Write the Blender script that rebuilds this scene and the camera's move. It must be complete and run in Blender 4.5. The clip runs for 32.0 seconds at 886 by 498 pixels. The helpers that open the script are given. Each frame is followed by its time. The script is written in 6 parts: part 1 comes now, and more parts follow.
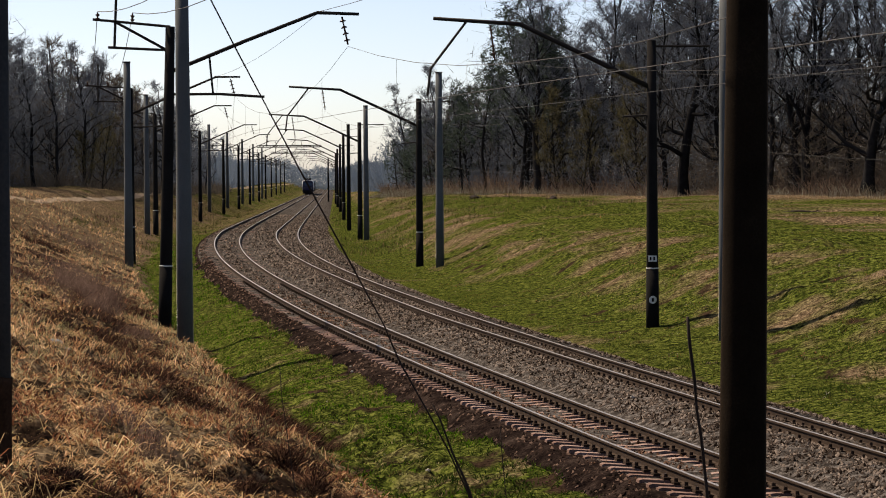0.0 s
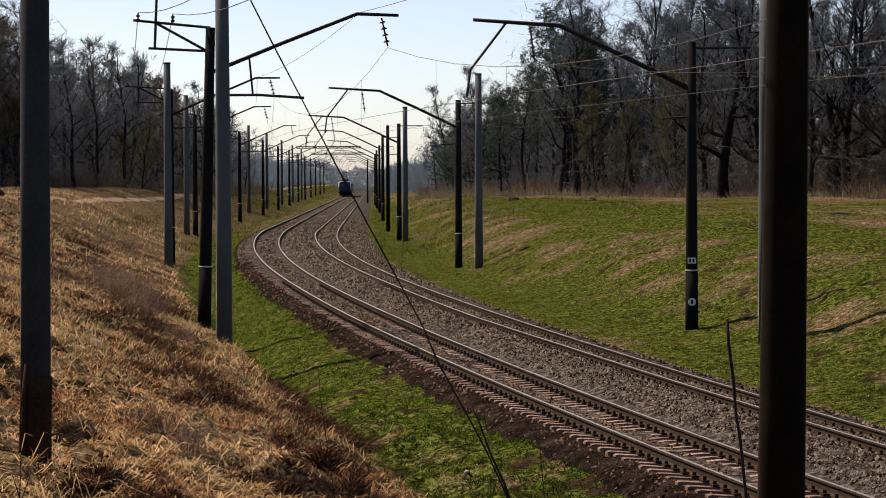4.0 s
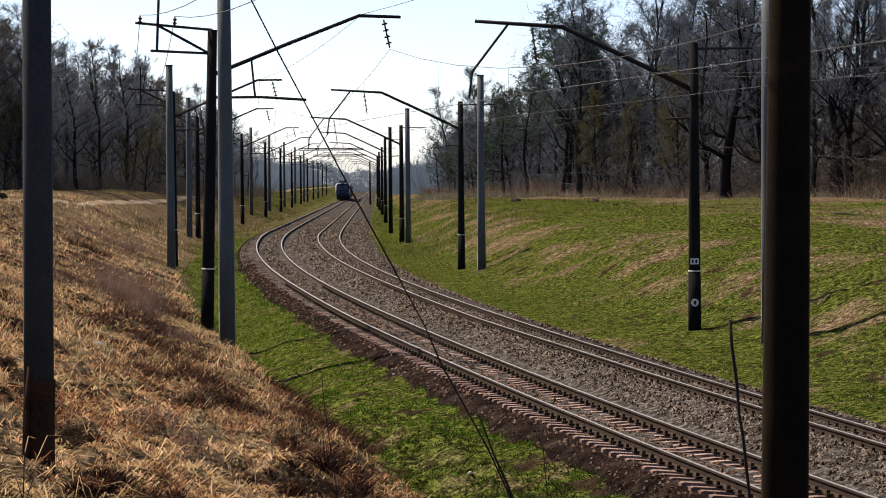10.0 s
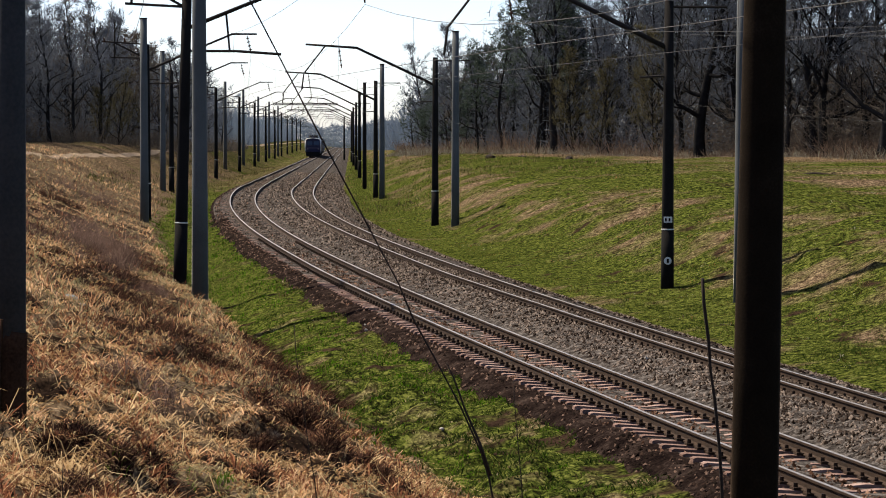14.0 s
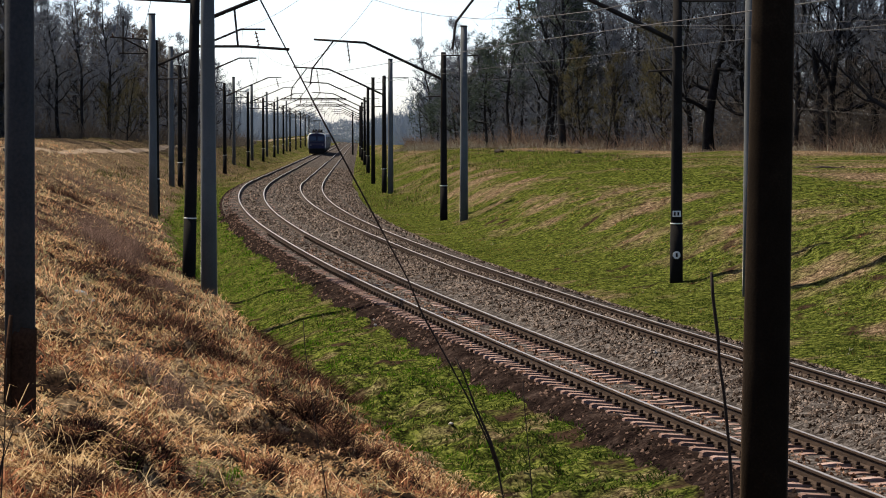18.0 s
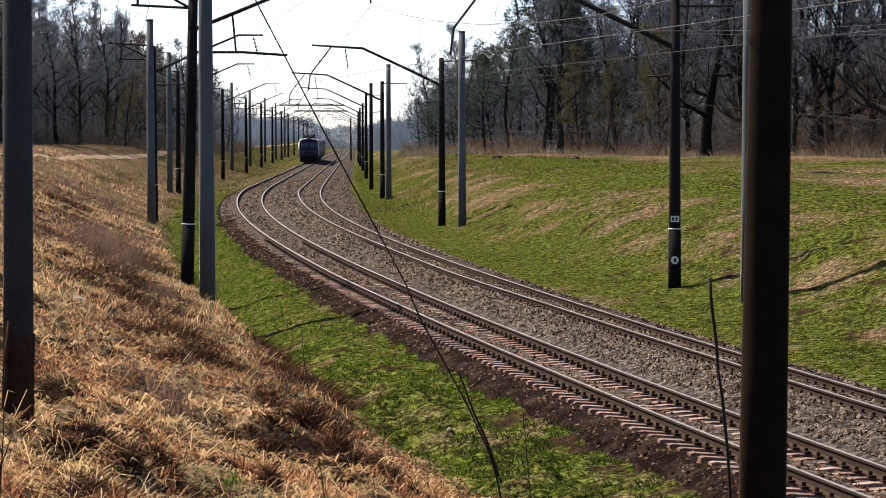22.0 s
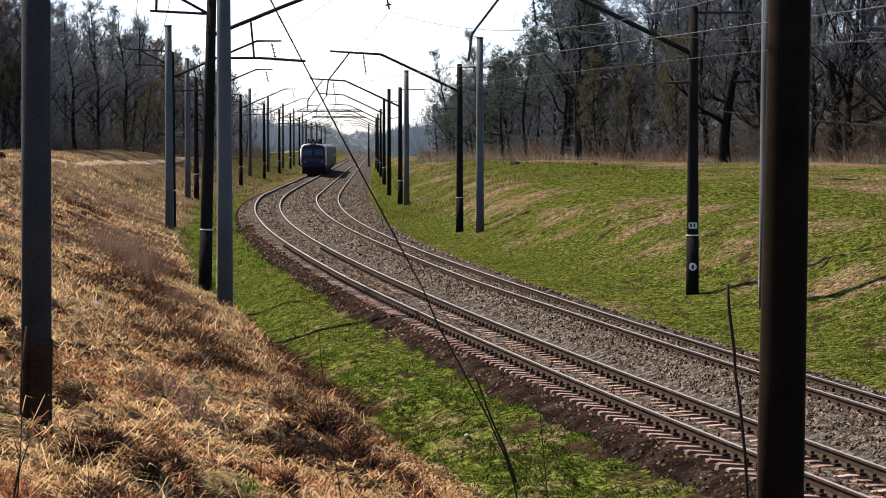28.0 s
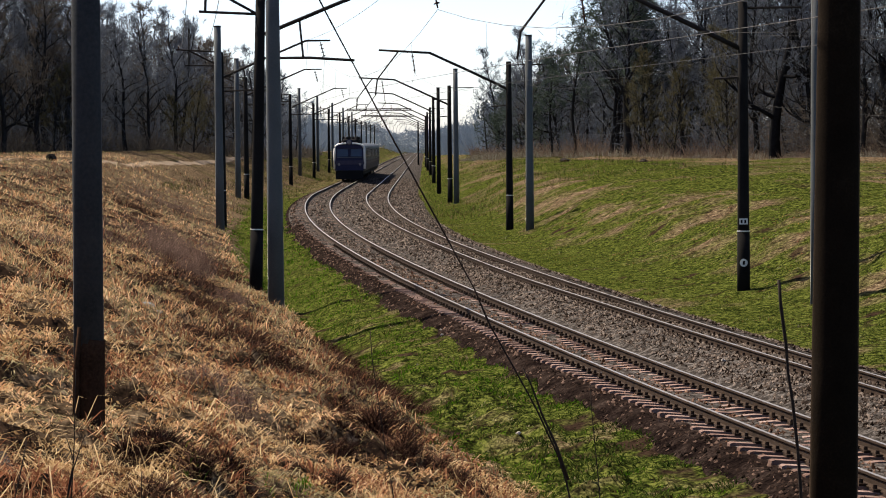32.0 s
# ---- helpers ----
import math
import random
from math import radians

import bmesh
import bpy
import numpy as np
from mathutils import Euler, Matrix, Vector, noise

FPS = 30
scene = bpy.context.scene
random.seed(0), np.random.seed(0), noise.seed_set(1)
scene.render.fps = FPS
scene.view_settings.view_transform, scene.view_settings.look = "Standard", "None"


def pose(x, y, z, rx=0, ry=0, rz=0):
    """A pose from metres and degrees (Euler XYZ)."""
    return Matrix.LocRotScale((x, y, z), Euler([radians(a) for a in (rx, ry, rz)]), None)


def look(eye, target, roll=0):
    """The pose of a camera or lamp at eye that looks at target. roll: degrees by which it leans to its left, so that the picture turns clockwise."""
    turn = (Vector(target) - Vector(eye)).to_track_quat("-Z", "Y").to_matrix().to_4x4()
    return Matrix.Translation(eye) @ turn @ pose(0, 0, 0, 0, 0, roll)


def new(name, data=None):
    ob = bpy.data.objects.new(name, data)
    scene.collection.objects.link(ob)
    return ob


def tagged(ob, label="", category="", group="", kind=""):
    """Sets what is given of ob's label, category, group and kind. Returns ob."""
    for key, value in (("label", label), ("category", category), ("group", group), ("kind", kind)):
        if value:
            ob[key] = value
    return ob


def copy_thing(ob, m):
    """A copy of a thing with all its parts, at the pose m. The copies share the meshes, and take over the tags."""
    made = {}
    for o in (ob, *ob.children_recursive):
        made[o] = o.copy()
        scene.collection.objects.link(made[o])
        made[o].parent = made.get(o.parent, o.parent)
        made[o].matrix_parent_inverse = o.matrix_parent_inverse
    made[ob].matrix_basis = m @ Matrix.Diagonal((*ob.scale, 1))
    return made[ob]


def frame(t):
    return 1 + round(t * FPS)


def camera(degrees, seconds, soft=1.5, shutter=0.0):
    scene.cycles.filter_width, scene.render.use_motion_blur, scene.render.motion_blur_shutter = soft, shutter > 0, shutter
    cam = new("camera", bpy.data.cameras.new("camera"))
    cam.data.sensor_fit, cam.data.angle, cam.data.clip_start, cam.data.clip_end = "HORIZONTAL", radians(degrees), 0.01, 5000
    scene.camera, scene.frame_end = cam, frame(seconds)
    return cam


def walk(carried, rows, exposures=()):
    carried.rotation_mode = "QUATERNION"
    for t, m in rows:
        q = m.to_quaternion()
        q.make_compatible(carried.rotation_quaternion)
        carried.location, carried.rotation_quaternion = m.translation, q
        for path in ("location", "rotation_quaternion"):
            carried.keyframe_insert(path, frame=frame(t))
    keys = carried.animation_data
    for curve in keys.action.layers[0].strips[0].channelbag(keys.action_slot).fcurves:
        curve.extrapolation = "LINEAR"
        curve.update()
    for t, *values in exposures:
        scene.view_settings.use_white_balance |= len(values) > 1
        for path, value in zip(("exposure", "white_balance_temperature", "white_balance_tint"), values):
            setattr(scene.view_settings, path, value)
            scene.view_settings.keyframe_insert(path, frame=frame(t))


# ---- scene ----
# ---- camera ----
cam = camera(21.27, 32.0, 1.0)
EYE = 4.81
# seconds, yaw, pitch, roll (degrees) of a camera held in one place
ROWS = [
    (0, -2.195, -1.990, -0.397), (0.5, -2.294, -1.831, -0.035), (1, -2.220, -1.853, -0.098), (1.5, -2.205, -1.973, -0.202),
    (2, -2.116, -1.999, -0.097), (2.5, -2.131, -1.924, -0.240), (3, -1.827, -1.832, -0.574), (3.5, -1.293, -1.892, -0.352),
    (5.5, -1.300, -1.997, -0.047), (6, -1.072, -2.091, -0.137), (6.5, -1.227, -2.455, -0.258), (7, -1.343, -2.378, -0.194),
    (7.5, -1.481, -2.060, -0.103), (8, -1.397, -2.107, -0.145), (8.5, -1.463, -2.547, -0.035), (9, -1.335, -2.375, -0.147),
    (9.5, -1.119, -1.998, -0.442), (10, -1.182, -1.915, -0.440), (10.5, -1.346, -2.199, -0.498), (11, -1.793, -2.711, -0.272),
    (11.5, -1.709, -3.044, -0.195), (12, -1.788, -2.988, 0.021), (12.5, -1.697, -2.968, -0.005), (13, -1.722, -2.816, 0.116),
    (13.5, -1.831, -2.951, 0.100), (15.5, -1.615, -3.004, 0.069), (16, -1.465, -2.682, 0.013), (16.5, -1.554, -2.538, 0.134),
    (17, -1.646, -2.764, 0.180), (17.5, -1.843, -3.168, -0.004), (18, -1.610, -3.109, -0.054), (18.5, -1.836, -2.872, 0.199),
    (19, -1.658, -2.836, 0.102), (19.5, -1.712, -3.116, 0.399), (20, -1.722, -3.030, 0.356), (20.5, -1.714, -3.114, 0.254),
    (21, -1.611, -3.037, 0.023), (21.5, -1.796, -3.188, -0.033), (22, -1.653, -2.975, -0.125), (22.5, -1.561, -3.062, -0.363),
    (23, -1.629, -3.065, -0.342), (23.5, -1.796, -2.922, -0.458), (24, -1.632, -2.554, -0.408), (24.5, -1.915, -2.668, -0.334),
    (25, -1.907, -2.724, -0.206), (25.5, -1.869, -2.853, -0.146), (27.5, -1.296, -2.773, -0.161), (28, -1.223, -2.827, -0.037),
    (28.5, -0.802, -3.091, 0.018), (29, -0.259, -3.135, -0.011), (29.5, -0.074, -3.114, -0.199), (30, -0.137, -3.135, -0.006),
    (30.5, 0.131, -3.156, -0.070), (31, 0.075, -2.889, 0.036), (31.5, 0.101, -2.579, -0.308), (32, 0.000, -2.866, -0.550),
]


def turned(x, y, z, yaw, pitch, roll):
    return pose(x, y, z, 0, 0, yaw) @ pose(0, 0, 0, 90 + pitch) @ pose(0, 0, 0, 0, 0, roll)


EXPOSURES = [(0.0, 0.57, 7800, 14), (6.0, 0.54, 7800, 14), (8.2, 0.56, 7600, 13), (9.0, 0.85, 7300, 12), (12.5, 0.88, 7100, 12), (19.0, 0.94, 7150, 12), (20.0, 1.12, 7150, 12), (25.0, 1.23, 7100, 12), (30.0, 1.22, 7100, 12), (31.0, 1.16, 7100, 12), (32.0, 0.9, 7100, 12)]
walk(cam, [(t, turned(0, 0, EYE, yaw, pitch, roll)) for t, yaw, pitch, roll in ROWS], EXPOSURES)

# ---- light: clear spring sky, sun ahead of the camera and to its left ----
SUN_WAY = Vector((-0.788, 0.616, 0.0)).normalized()
SUN_UP = radians(51)
world = bpy.data.worlds.new("sky")
scene.world = world
world.use_nodes = True
wn, wl = world.node_tree.nodes, world.node_tree.links
sky = wn.new("ShaderNodeTexSky")
sky.sky_type = "NISHITA"
sky.sun_disc = False
sky.sun_elevation = SUN_UP
sky.sun_rotation = math.atan2(SUN_WAY.x, SUN_WAY.y)
sky.air_density, sky.dust_density, sky.ozone_density = 0.5, 0.8, 2.0
wl.new(sky.outputs["Color"], wn["Background"].inputs["Color"])
wn["Background"].inputs["Strength"].default_value = 0.126
sun_data = bpy.data.lights.new("sun", "SUN")
sun_data.energy, sun_data.angle, sun_data.color = 5.0, radians(0.53), (1.0, 0.93, 0.82)
sun = new("sun", sun_data)
toward = Vector((SUN_WAY.x * math.cos(SUN_UP), SUN_WAY.y * math.cos(SUN_UP), math.sin(SUN_UP)))
sun.matrix_world = look(toward * 100, (0, 0, 0))


# ---- materials ----
def material(name, stops, rough=0.85, metal=0.0, scale=3.0, fine=40.0, bump=0.3, spread=0.0, source="OBJECT", depth=0.02, spec=0.12, leafy=0.0, sheen=None):
    """A surface of colours mixed by coarse and fine noise. spread: how far single pieces or islands differ."""
    m = bpy.data.materials.new(name)
    m.use_nodes = True
    n, l = m.node_tree.nodes, m.node_tree.links
    b = n["Principled BSDF"]
    b.inputs["Roughness"].default_value, b.inputs["Metallic"].default_value = rough, metal
    b.inputs["Specular IOR Level"].default_value = spec
    if sheen:
        b.inputs["Sheen Weight"].default_value, b.inputs["Sheen Roughness"].default_value, b.inputs["Sheen Tint"].default_value = 0.6, 0.22, (*sheen, 1)
    co = n.new("ShaderNodeTexCoord")
    coarse, small = n.new("ShaderNodeTexNoise"), n.new("ShaderNodeTexNoise")
    coarse.inputs["Scale"].default_value, small.inputs["Scale"].default_value = scale, fine
    coarse.inputs["Detail"].default_value, small.inputs["Detail"].default_value = 6, 4
    for t in (coarse, small):
        l.new(co.outputs["Object"], t.inputs["Vector"])
    mix = n.new("ShaderNodeMath")
    mix.operation = "MULTIPLY_ADD"
    mix.inputs[1].default_value = 0.45
    l.new(small.outputs["Fac"], mix.inputs[0])
    half = n.new("ShaderNodeMath")
    half.operation = "MULTIPLY"
    half.inputs[1].default_value = 0.55
    l.new(coarse.outputs["Fac"], half.inputs[0])
    l.new(half.outputs[0], mix.inputs[2])
    value = mix.outputs[0]
    if spread:
        if source == "OBJECT":
            r = n.new("ShaderNodeObjectInfo").outputs["Random"]
        else:
            r = n.new("ShaderNodeNewGeometry").outputs["Random Per Island"]
        off = n.new("ShaderNodeMath")
        off.operation = "MULTIPLY_ADD"
        off.inputs[1].default_value = spread
        l.new(r, off.inputs[0])
        sub = n.new("ShaderNodeMath")
        sub.operation = "SUBTRACT"
        sub.inputs[1].default_value = spread / 2
        l.new(value, sub.inputs[0])
        l.new(sub.outputs[0], off.inputs[2])
        value = off.outputs[0]
    ramp = n.new("ShaderNodeValToRGB")
    el = ramp.color_ramp.elements
    while len(el) < len(stops):
        el.new(0.5)
    for e, (p, c) in zip(el, stops):
        e.position, e.color = p, (*c, 1)
    l.new(value, ramp.inputs["Fac"])
    l.new(ramp.outputs["Color"], b.inputs["Base Color"])
    if bump:
        bp = n.new("ShaderNodeBump")
        bp.inputs["Strength"].default_value, bp.inputs["Distance"].default_value = bump, depth
        l.new(mix.outputs[0], bp.inputs["Height"])
        l.new(bp.outputs["Normal"], b.inputs["Normal"])
    if leafy:
        thin = n.new("ShaderNodeBsdfTranslucent")
        l.new(ramp.outputs["Color"], thin.inputs["Color"])
        blend = n.new("ShaderNodeMixShader")
        blend.inputs["Fac"].default_value = leafy
        l.new(b.outputs["BSDF"], blend.inputs[1])
        l.new(thin.outputs["BSDF"], blend.inputs[2])
        l.new(blend.outputs["Shader"], n["Material Output"].inputs["Surface"])
    return m


def plain(name, colour, rough=0.5, metal=0.0):
    c = Vector(colour)
    return material(name, [(0.3, tuple(c * 0.8)), (0.7, tuple(c * 1.15))], rough, metal, 2.0, 30.0, 0.08)


# Base darkened to the shaded side's tone; sheen stands in for the sunlit rim.
CONCRETE_OLD = material("old_shade_dark_concrete", [(0.3, (0.00728, 0.00702, 0.00676)), (0.7, (0.0187, 0.0172, 0.0162))], 0.9, 0, 1.2, 25, 0.3, spec=0.03, sheen=(0.176, 0.16, 0.144))
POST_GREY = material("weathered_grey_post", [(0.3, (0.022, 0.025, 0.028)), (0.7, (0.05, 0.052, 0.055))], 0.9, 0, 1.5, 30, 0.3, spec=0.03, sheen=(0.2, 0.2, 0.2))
POST_FOOT = material("rotten_brown_wood", [(0.3, (0.018, 0.00992, 0.0063)), (0.7, (0.066, 0.0372, 0.0238))], 0.95, 0, 3, 40, 0.8, spec=0.0)
# Sheen here imitates the sunlit left edge of the posts.
CONCRETE_NEW = material("grey_concrete", [(0.3, (0.0525, 0.0595, 0.063)), (0.7, (0.105, 0.112, 0.113))], 0.85, 0, 0.8, 30, 0.2, spec=0.1, sheen=(1.0, 0.97, 0.9))
BITUMEN = material("bitumen_coat", [(0.3, (0.006, 0.006, 0.006)), (0.7, (0.016, 0.015, 0.014))], 0.9, 0, 2, 30, 0.4, spec=0.03)
# Shade of the visible side is in this base; sheen imitates the lit rim.
WOOD_POLE = material("weathered_shade_dark_pole", [(0.3, (0.0058, 0.00423, 0.00303)), (0.55, (0.0124, 0.00885, 0.00606)), (0.75, (0.0227, 0.0166, 0.0114))], 0.9, 0, 2.5, 45, 0.3, spec=0.02, sheen=(0.42, 0.29, 0.2))
STEEL = material("dark_steel", [(0.3, (0.011, 0.0099, 0.0099)), (0.7, (0.033, 0.0275, 0.0248))], 0.7, 0.3, 4, 60, 0.2)
RUST = material("rusty_rail_side", [(0.3, (0.0152, 0.00955, 0.00651)), (0.7, (0.0521, 0.0325, 0.0217))], 0.9, 0.0, 5, 90, 0.3)
POLISHED = material("polished_rail_head", [(0.3, (0.27, 0.24, 0.21)), (0.7, (0.38, 0.345, 0.305))], 0.45, 0.75, 5, 60, 0.05)
SLEEPER = material("worn_concrete_sleeper", [(0.25, (0.0936, 0.0569, 0.0442)), (0.5, (0.21, 0.139, 0.118)), (0.75, (0.333, 0.247, 0.215))], 0.9, 0, 4, 60, 0.5, 0.25, spec=0.0)
GRAVEL = material("ballast_stone", [(0.12, (0.00734, 0.00527, 0.00418)), (0.45, (0.0385, 0.0287, 0.0236)), (0.7, (0.0734, 0.0573, 0.0474)), (0.95, (0.165, 0.133, 0.113))], 0.95, 0, 6, 40, 0.6, 1.1, "ISLAND", spec=0.0)
DARK_BED = material("oily_dark_soil", [(0.35, (0.0036, 0.0024, 0.0024)), (0.5, (0.0132, 0.009, 0.0078)), (0.68, (0.042, 0.03, 0.0252))], 0.95, 0, 2.2, 18, 1.0, depth=0.08, spec=0.0)
DARK_STONE = material("oily_stone", [(0.2, (0.008, 0.006, 0.005)), (0.55, (0.03, 0.019, 0.015)), (0.9, (0.125, 0.082, 0.065))], 0.95, 0, 6, 40, 0.6, 0.8, "ISLAND", spec=0.0)
RED_STONE = material("rust_stained_stone", [(0.2, (0.012, 0.00657, 0.0044)), (0.55, (0.0501, 0.0263, 0.0175)), (0.9, (0.201, 0.122, 0.0879))], 0.95, 0, 6, 40, 0.6, 0.8, "ISLAND", spec=0.0)
GRAVEL_BED = material("ballast_bed", [(0.36, (0.00837, 0.00711, 0.0065)), (0.5, (0.0414, 0.036, 0.0325)), (0.62, (0.132, 0.118, 0.108))], 0.95, 0, 5, 24, 0.8, depth=0.03, spec=0.0)
INSULATOR = plain("brown_glazed_porcelain", (0.05, 0.025, 0.018), 0.25)
WIRE = plain("weathered_wire", (0.07, 0.065, 0.06), 0.6, 0.4)
WIRE_PALE = plain("dull_aluminium_wire", (0.055, 0.055, 0.055), 0.8, 0.0)
WHITE_PAINT = plain("white_paint", (0.6, 0.6, 0.58), 0.7)
BARK = material("bare_bark", [(0.3, (0.009, 0.009, 0.0095)), (0.7, (0.028, 0.027, 0.027))], 0.95, 0, 2, 20, 0.5, 0.3, spec=0.0)
# Blue-grey twigs: haze between viewer and wood is put into this colour.
TWIGS = material("haze_blue_twigs", [(0.2, (0.0519, 0.0609, 0.0781)), (0.55, (0.0919, 0.104, 0.125)), (0.85, (0.145, 0.163, 0.193))], 0.95, 0, 0.4, 3, 0, 0.4, "ISLAND", spec=0.0, leafy=0.4)
TWIGS_RED = material("reddish_twigs", [(0.2, (0.04, 0.034, 0.029)), (0.55, (0.088, 0.076, 0.065)), (0.9, (0.15, 0.134, 0.115))], 0.95, 0, 0.4, 3, 0, 0.4, "ISLAND", spec=0.0, leafy=0.4)
DARK_TWIGS = material("dark_oak_twigs", [(0.2, (0.016, 0.017, 0.019)), (0.8, (0.07, 0.068, 0.068))], 0.95, 0, 0.4, 3, 0, 0.5, "ISLAND", spec=0.0, leafy=0.3)
BRUSH = material("russet_brush", [(0.2, (0.04, 0.028, 0.022)), (0.55, (0.12, 0.085, 0.065)), (0.9, (0.24, 0.18, 0.14))], 0.95, 0, 0.4, 3, 0, 0.6, "ISLAND", spec=0.0, leafy=0.4)
NEEDLES = material("pine_needles", [(0.25, (0.026, 0.036, 0.031)), (0.75, (0.075, 0.098, 0.078))], 0.8, 0, 0.8, 6, 0, 0.5, "ISLAND", spec=0.0, leafy=0.3)
BUDS = material("greenish_buds", [(0.25, (0.0357, 0.033, 0.0197)), (0.75, (0.121, 0.109, 0.063))], 0.9, 0, 0.4, 3, 0, 0.5, "ISLAND", spec=0.0, leafy=0.4)
# Distance haze is mixed into this blue-grey base colour.
HAZE_WOODS = material("haze_tinted_bare_woods", [(0.3, (0.106, 0.135, 0.171)), (0.7, (0.152, 0.192, 0.242))], 1.0, 0, 0.08, 0.6, 0, spec=0.0, leafy=0.4)
STRAW = material("dry_straw", [(0.15, (0.122, 0.054, 0.0276)), (0.4, (0.418, 0.223, 0.109)), (0.62, (0.834, 0.54, 0.32)), (0.85, (0.91, 0.777, 0.56))], 0.8, 0, 0.7, 6, 0, 0.27, "ISLAND", spec=0.0, leafy=0.42)
PALE_STRAW = material("bleached_straw", [(0.15, (0.188, 0.109, 0.052)), (0.45, (0.468, 0.32, 0.167)), (0.75, (0.786, 0.619, 0.37)), (0.95, (0.91, 0.84, 0.61))], 0.8, 0, 0.9, 6, 0, 0.3, "ISLAND", spec=0.0, leafy=0.42)
OLIVE_STRAW = material("greening_straw", [(0.15, (0.0861, 0.0738, 0.0375)), (0.5, (0.275, 0.236, 0.123)), (0.85, (0.587, 0.498, 0.312))], 0.8, 0, 0.9, 6, 0, 0.32, "ISLAND", spec=0.0, leafy=0.42)
BRACKEN = material("dead_bracken", [(0.2, (0.0462, 0.0184, 0.0112)), (0.55, (0.185, 0.074, 0.0405)), (0.85, (0.405, 0.184, 0.101))], 0.85, 0, 0.5, 6, 0, 0.54, "ISLAND", spec=0.0, leafy=0.42)
FRESH = material("spring_grass", [(0.12, (0.00733, 0.0161, 0.00204)), (0.38, (0.0234, 0.0557, 0.00391)), (0.6, (0.0567, 0.157, 0.00527)), (0.9, (0.103, 0.161, 0.0153))], 0.7, 0, 0.8, 7, 0, 0.6, "ISLAND", spec=0.0, leafy=0.42)
MIXED = material("thin_bank_grass", [(0.1, (0.0289, 0.0327, 0.0085)), (0.45, (0.0704, 0.0727, 0.0171)), (0.7, (0.123, 0.101, 0.0372)), (0.95, (0.223, 0.152, 0.101))], 0.8, 0, 0.4, 5, 0, 0.9, "ISLAND", spec=0.0, leafy=0.42)
FRINGE = material("pale_fringe_grass", [(0.15, (0.0584, 0.0413, 0.0314)), (0.5, (0.151, 0.124, 0.0942)), (0.85, (0.263, 0.265, 0.21))], 0.85, 0, 0.3, 4, 0, 0.7, "ISLAND", spec=0.0, leafy=0.35)
BRAMBLE = material("dark_bramble_and_shade", [(0.2, (0.009, 0.0045, 0.0035)), (0.6, (0.032, 0.016, 0.0115)), (0.9, (0.11, 0.06, 0.04))], 0.9, 0, 0.5, 5, 0, 0.8, "ISLAND", spec=0.0)
WEED = material("grey_dry_weeds", [(0.2, (0.0247, 0.0146, 0.0123)), (0.6, (0.0808, 0.0516, 0.0422)), (0.9, (0.18, 0.125, 0.101))], 0.9, 0, 0.5, 5, 0, 0.7, "ISLAND", spec=0.0)
LITTER = material("fallen_leaves", [(0.15, (0.0391, 0.02, 0.0103)), (0.4, (0.197, 0.109, 0.0513)), (0.65, (0.443, 0.293, 0.143)), (0.9, (0.783, 0.585, 0.354))], 0.85, 0, 0.7, 6, 0, 0.34, "ISLAND", spec=0.0, leafy=0.3)
DULL = material("dull_olive_grass", [(0.12, (0.0155, 0.0141, 0.0047)), (0.45, (0.0512, 0.0423, 0.0126)), (0.75, (0.117, 0.0888, 0.0335)), (0.95, (0.223, 0.167, 0.0838))], 0.8, 0, 0.6, 6, 0, 0.7, "ISLAND", spec=0.0, leafy=0.3)
MEADOW = material("bank_meadow_grass", [(0.12, (0.0221, 0.0216, 0.00545)), (0.45, (0.0613, 0.063, 0.0116)), (0.7, (0.104, 0.104, 0.0169)), (0.95, (0.185, 0.147, 0.0484))], 0.8, 0, 0.6, 6, 0, 0.7, "ISLAND", spec=0.0, leafy=0.35)
HERB = material("dark_herb_leaves", [(0.15, (0.0096, 0.0176, 0.004)), (0.5, (0.0256, 0.044, 0.008)), (0.85, (0.06, 0.084, 0.0176))], 0.8, 0, 0.8, 7, 0, 0.6, "ISLAND", spec=0.0, leafy=0.3)
STEM = plain("dark_bark_stem", (0.03, 0.022, 0.018), 0.9)


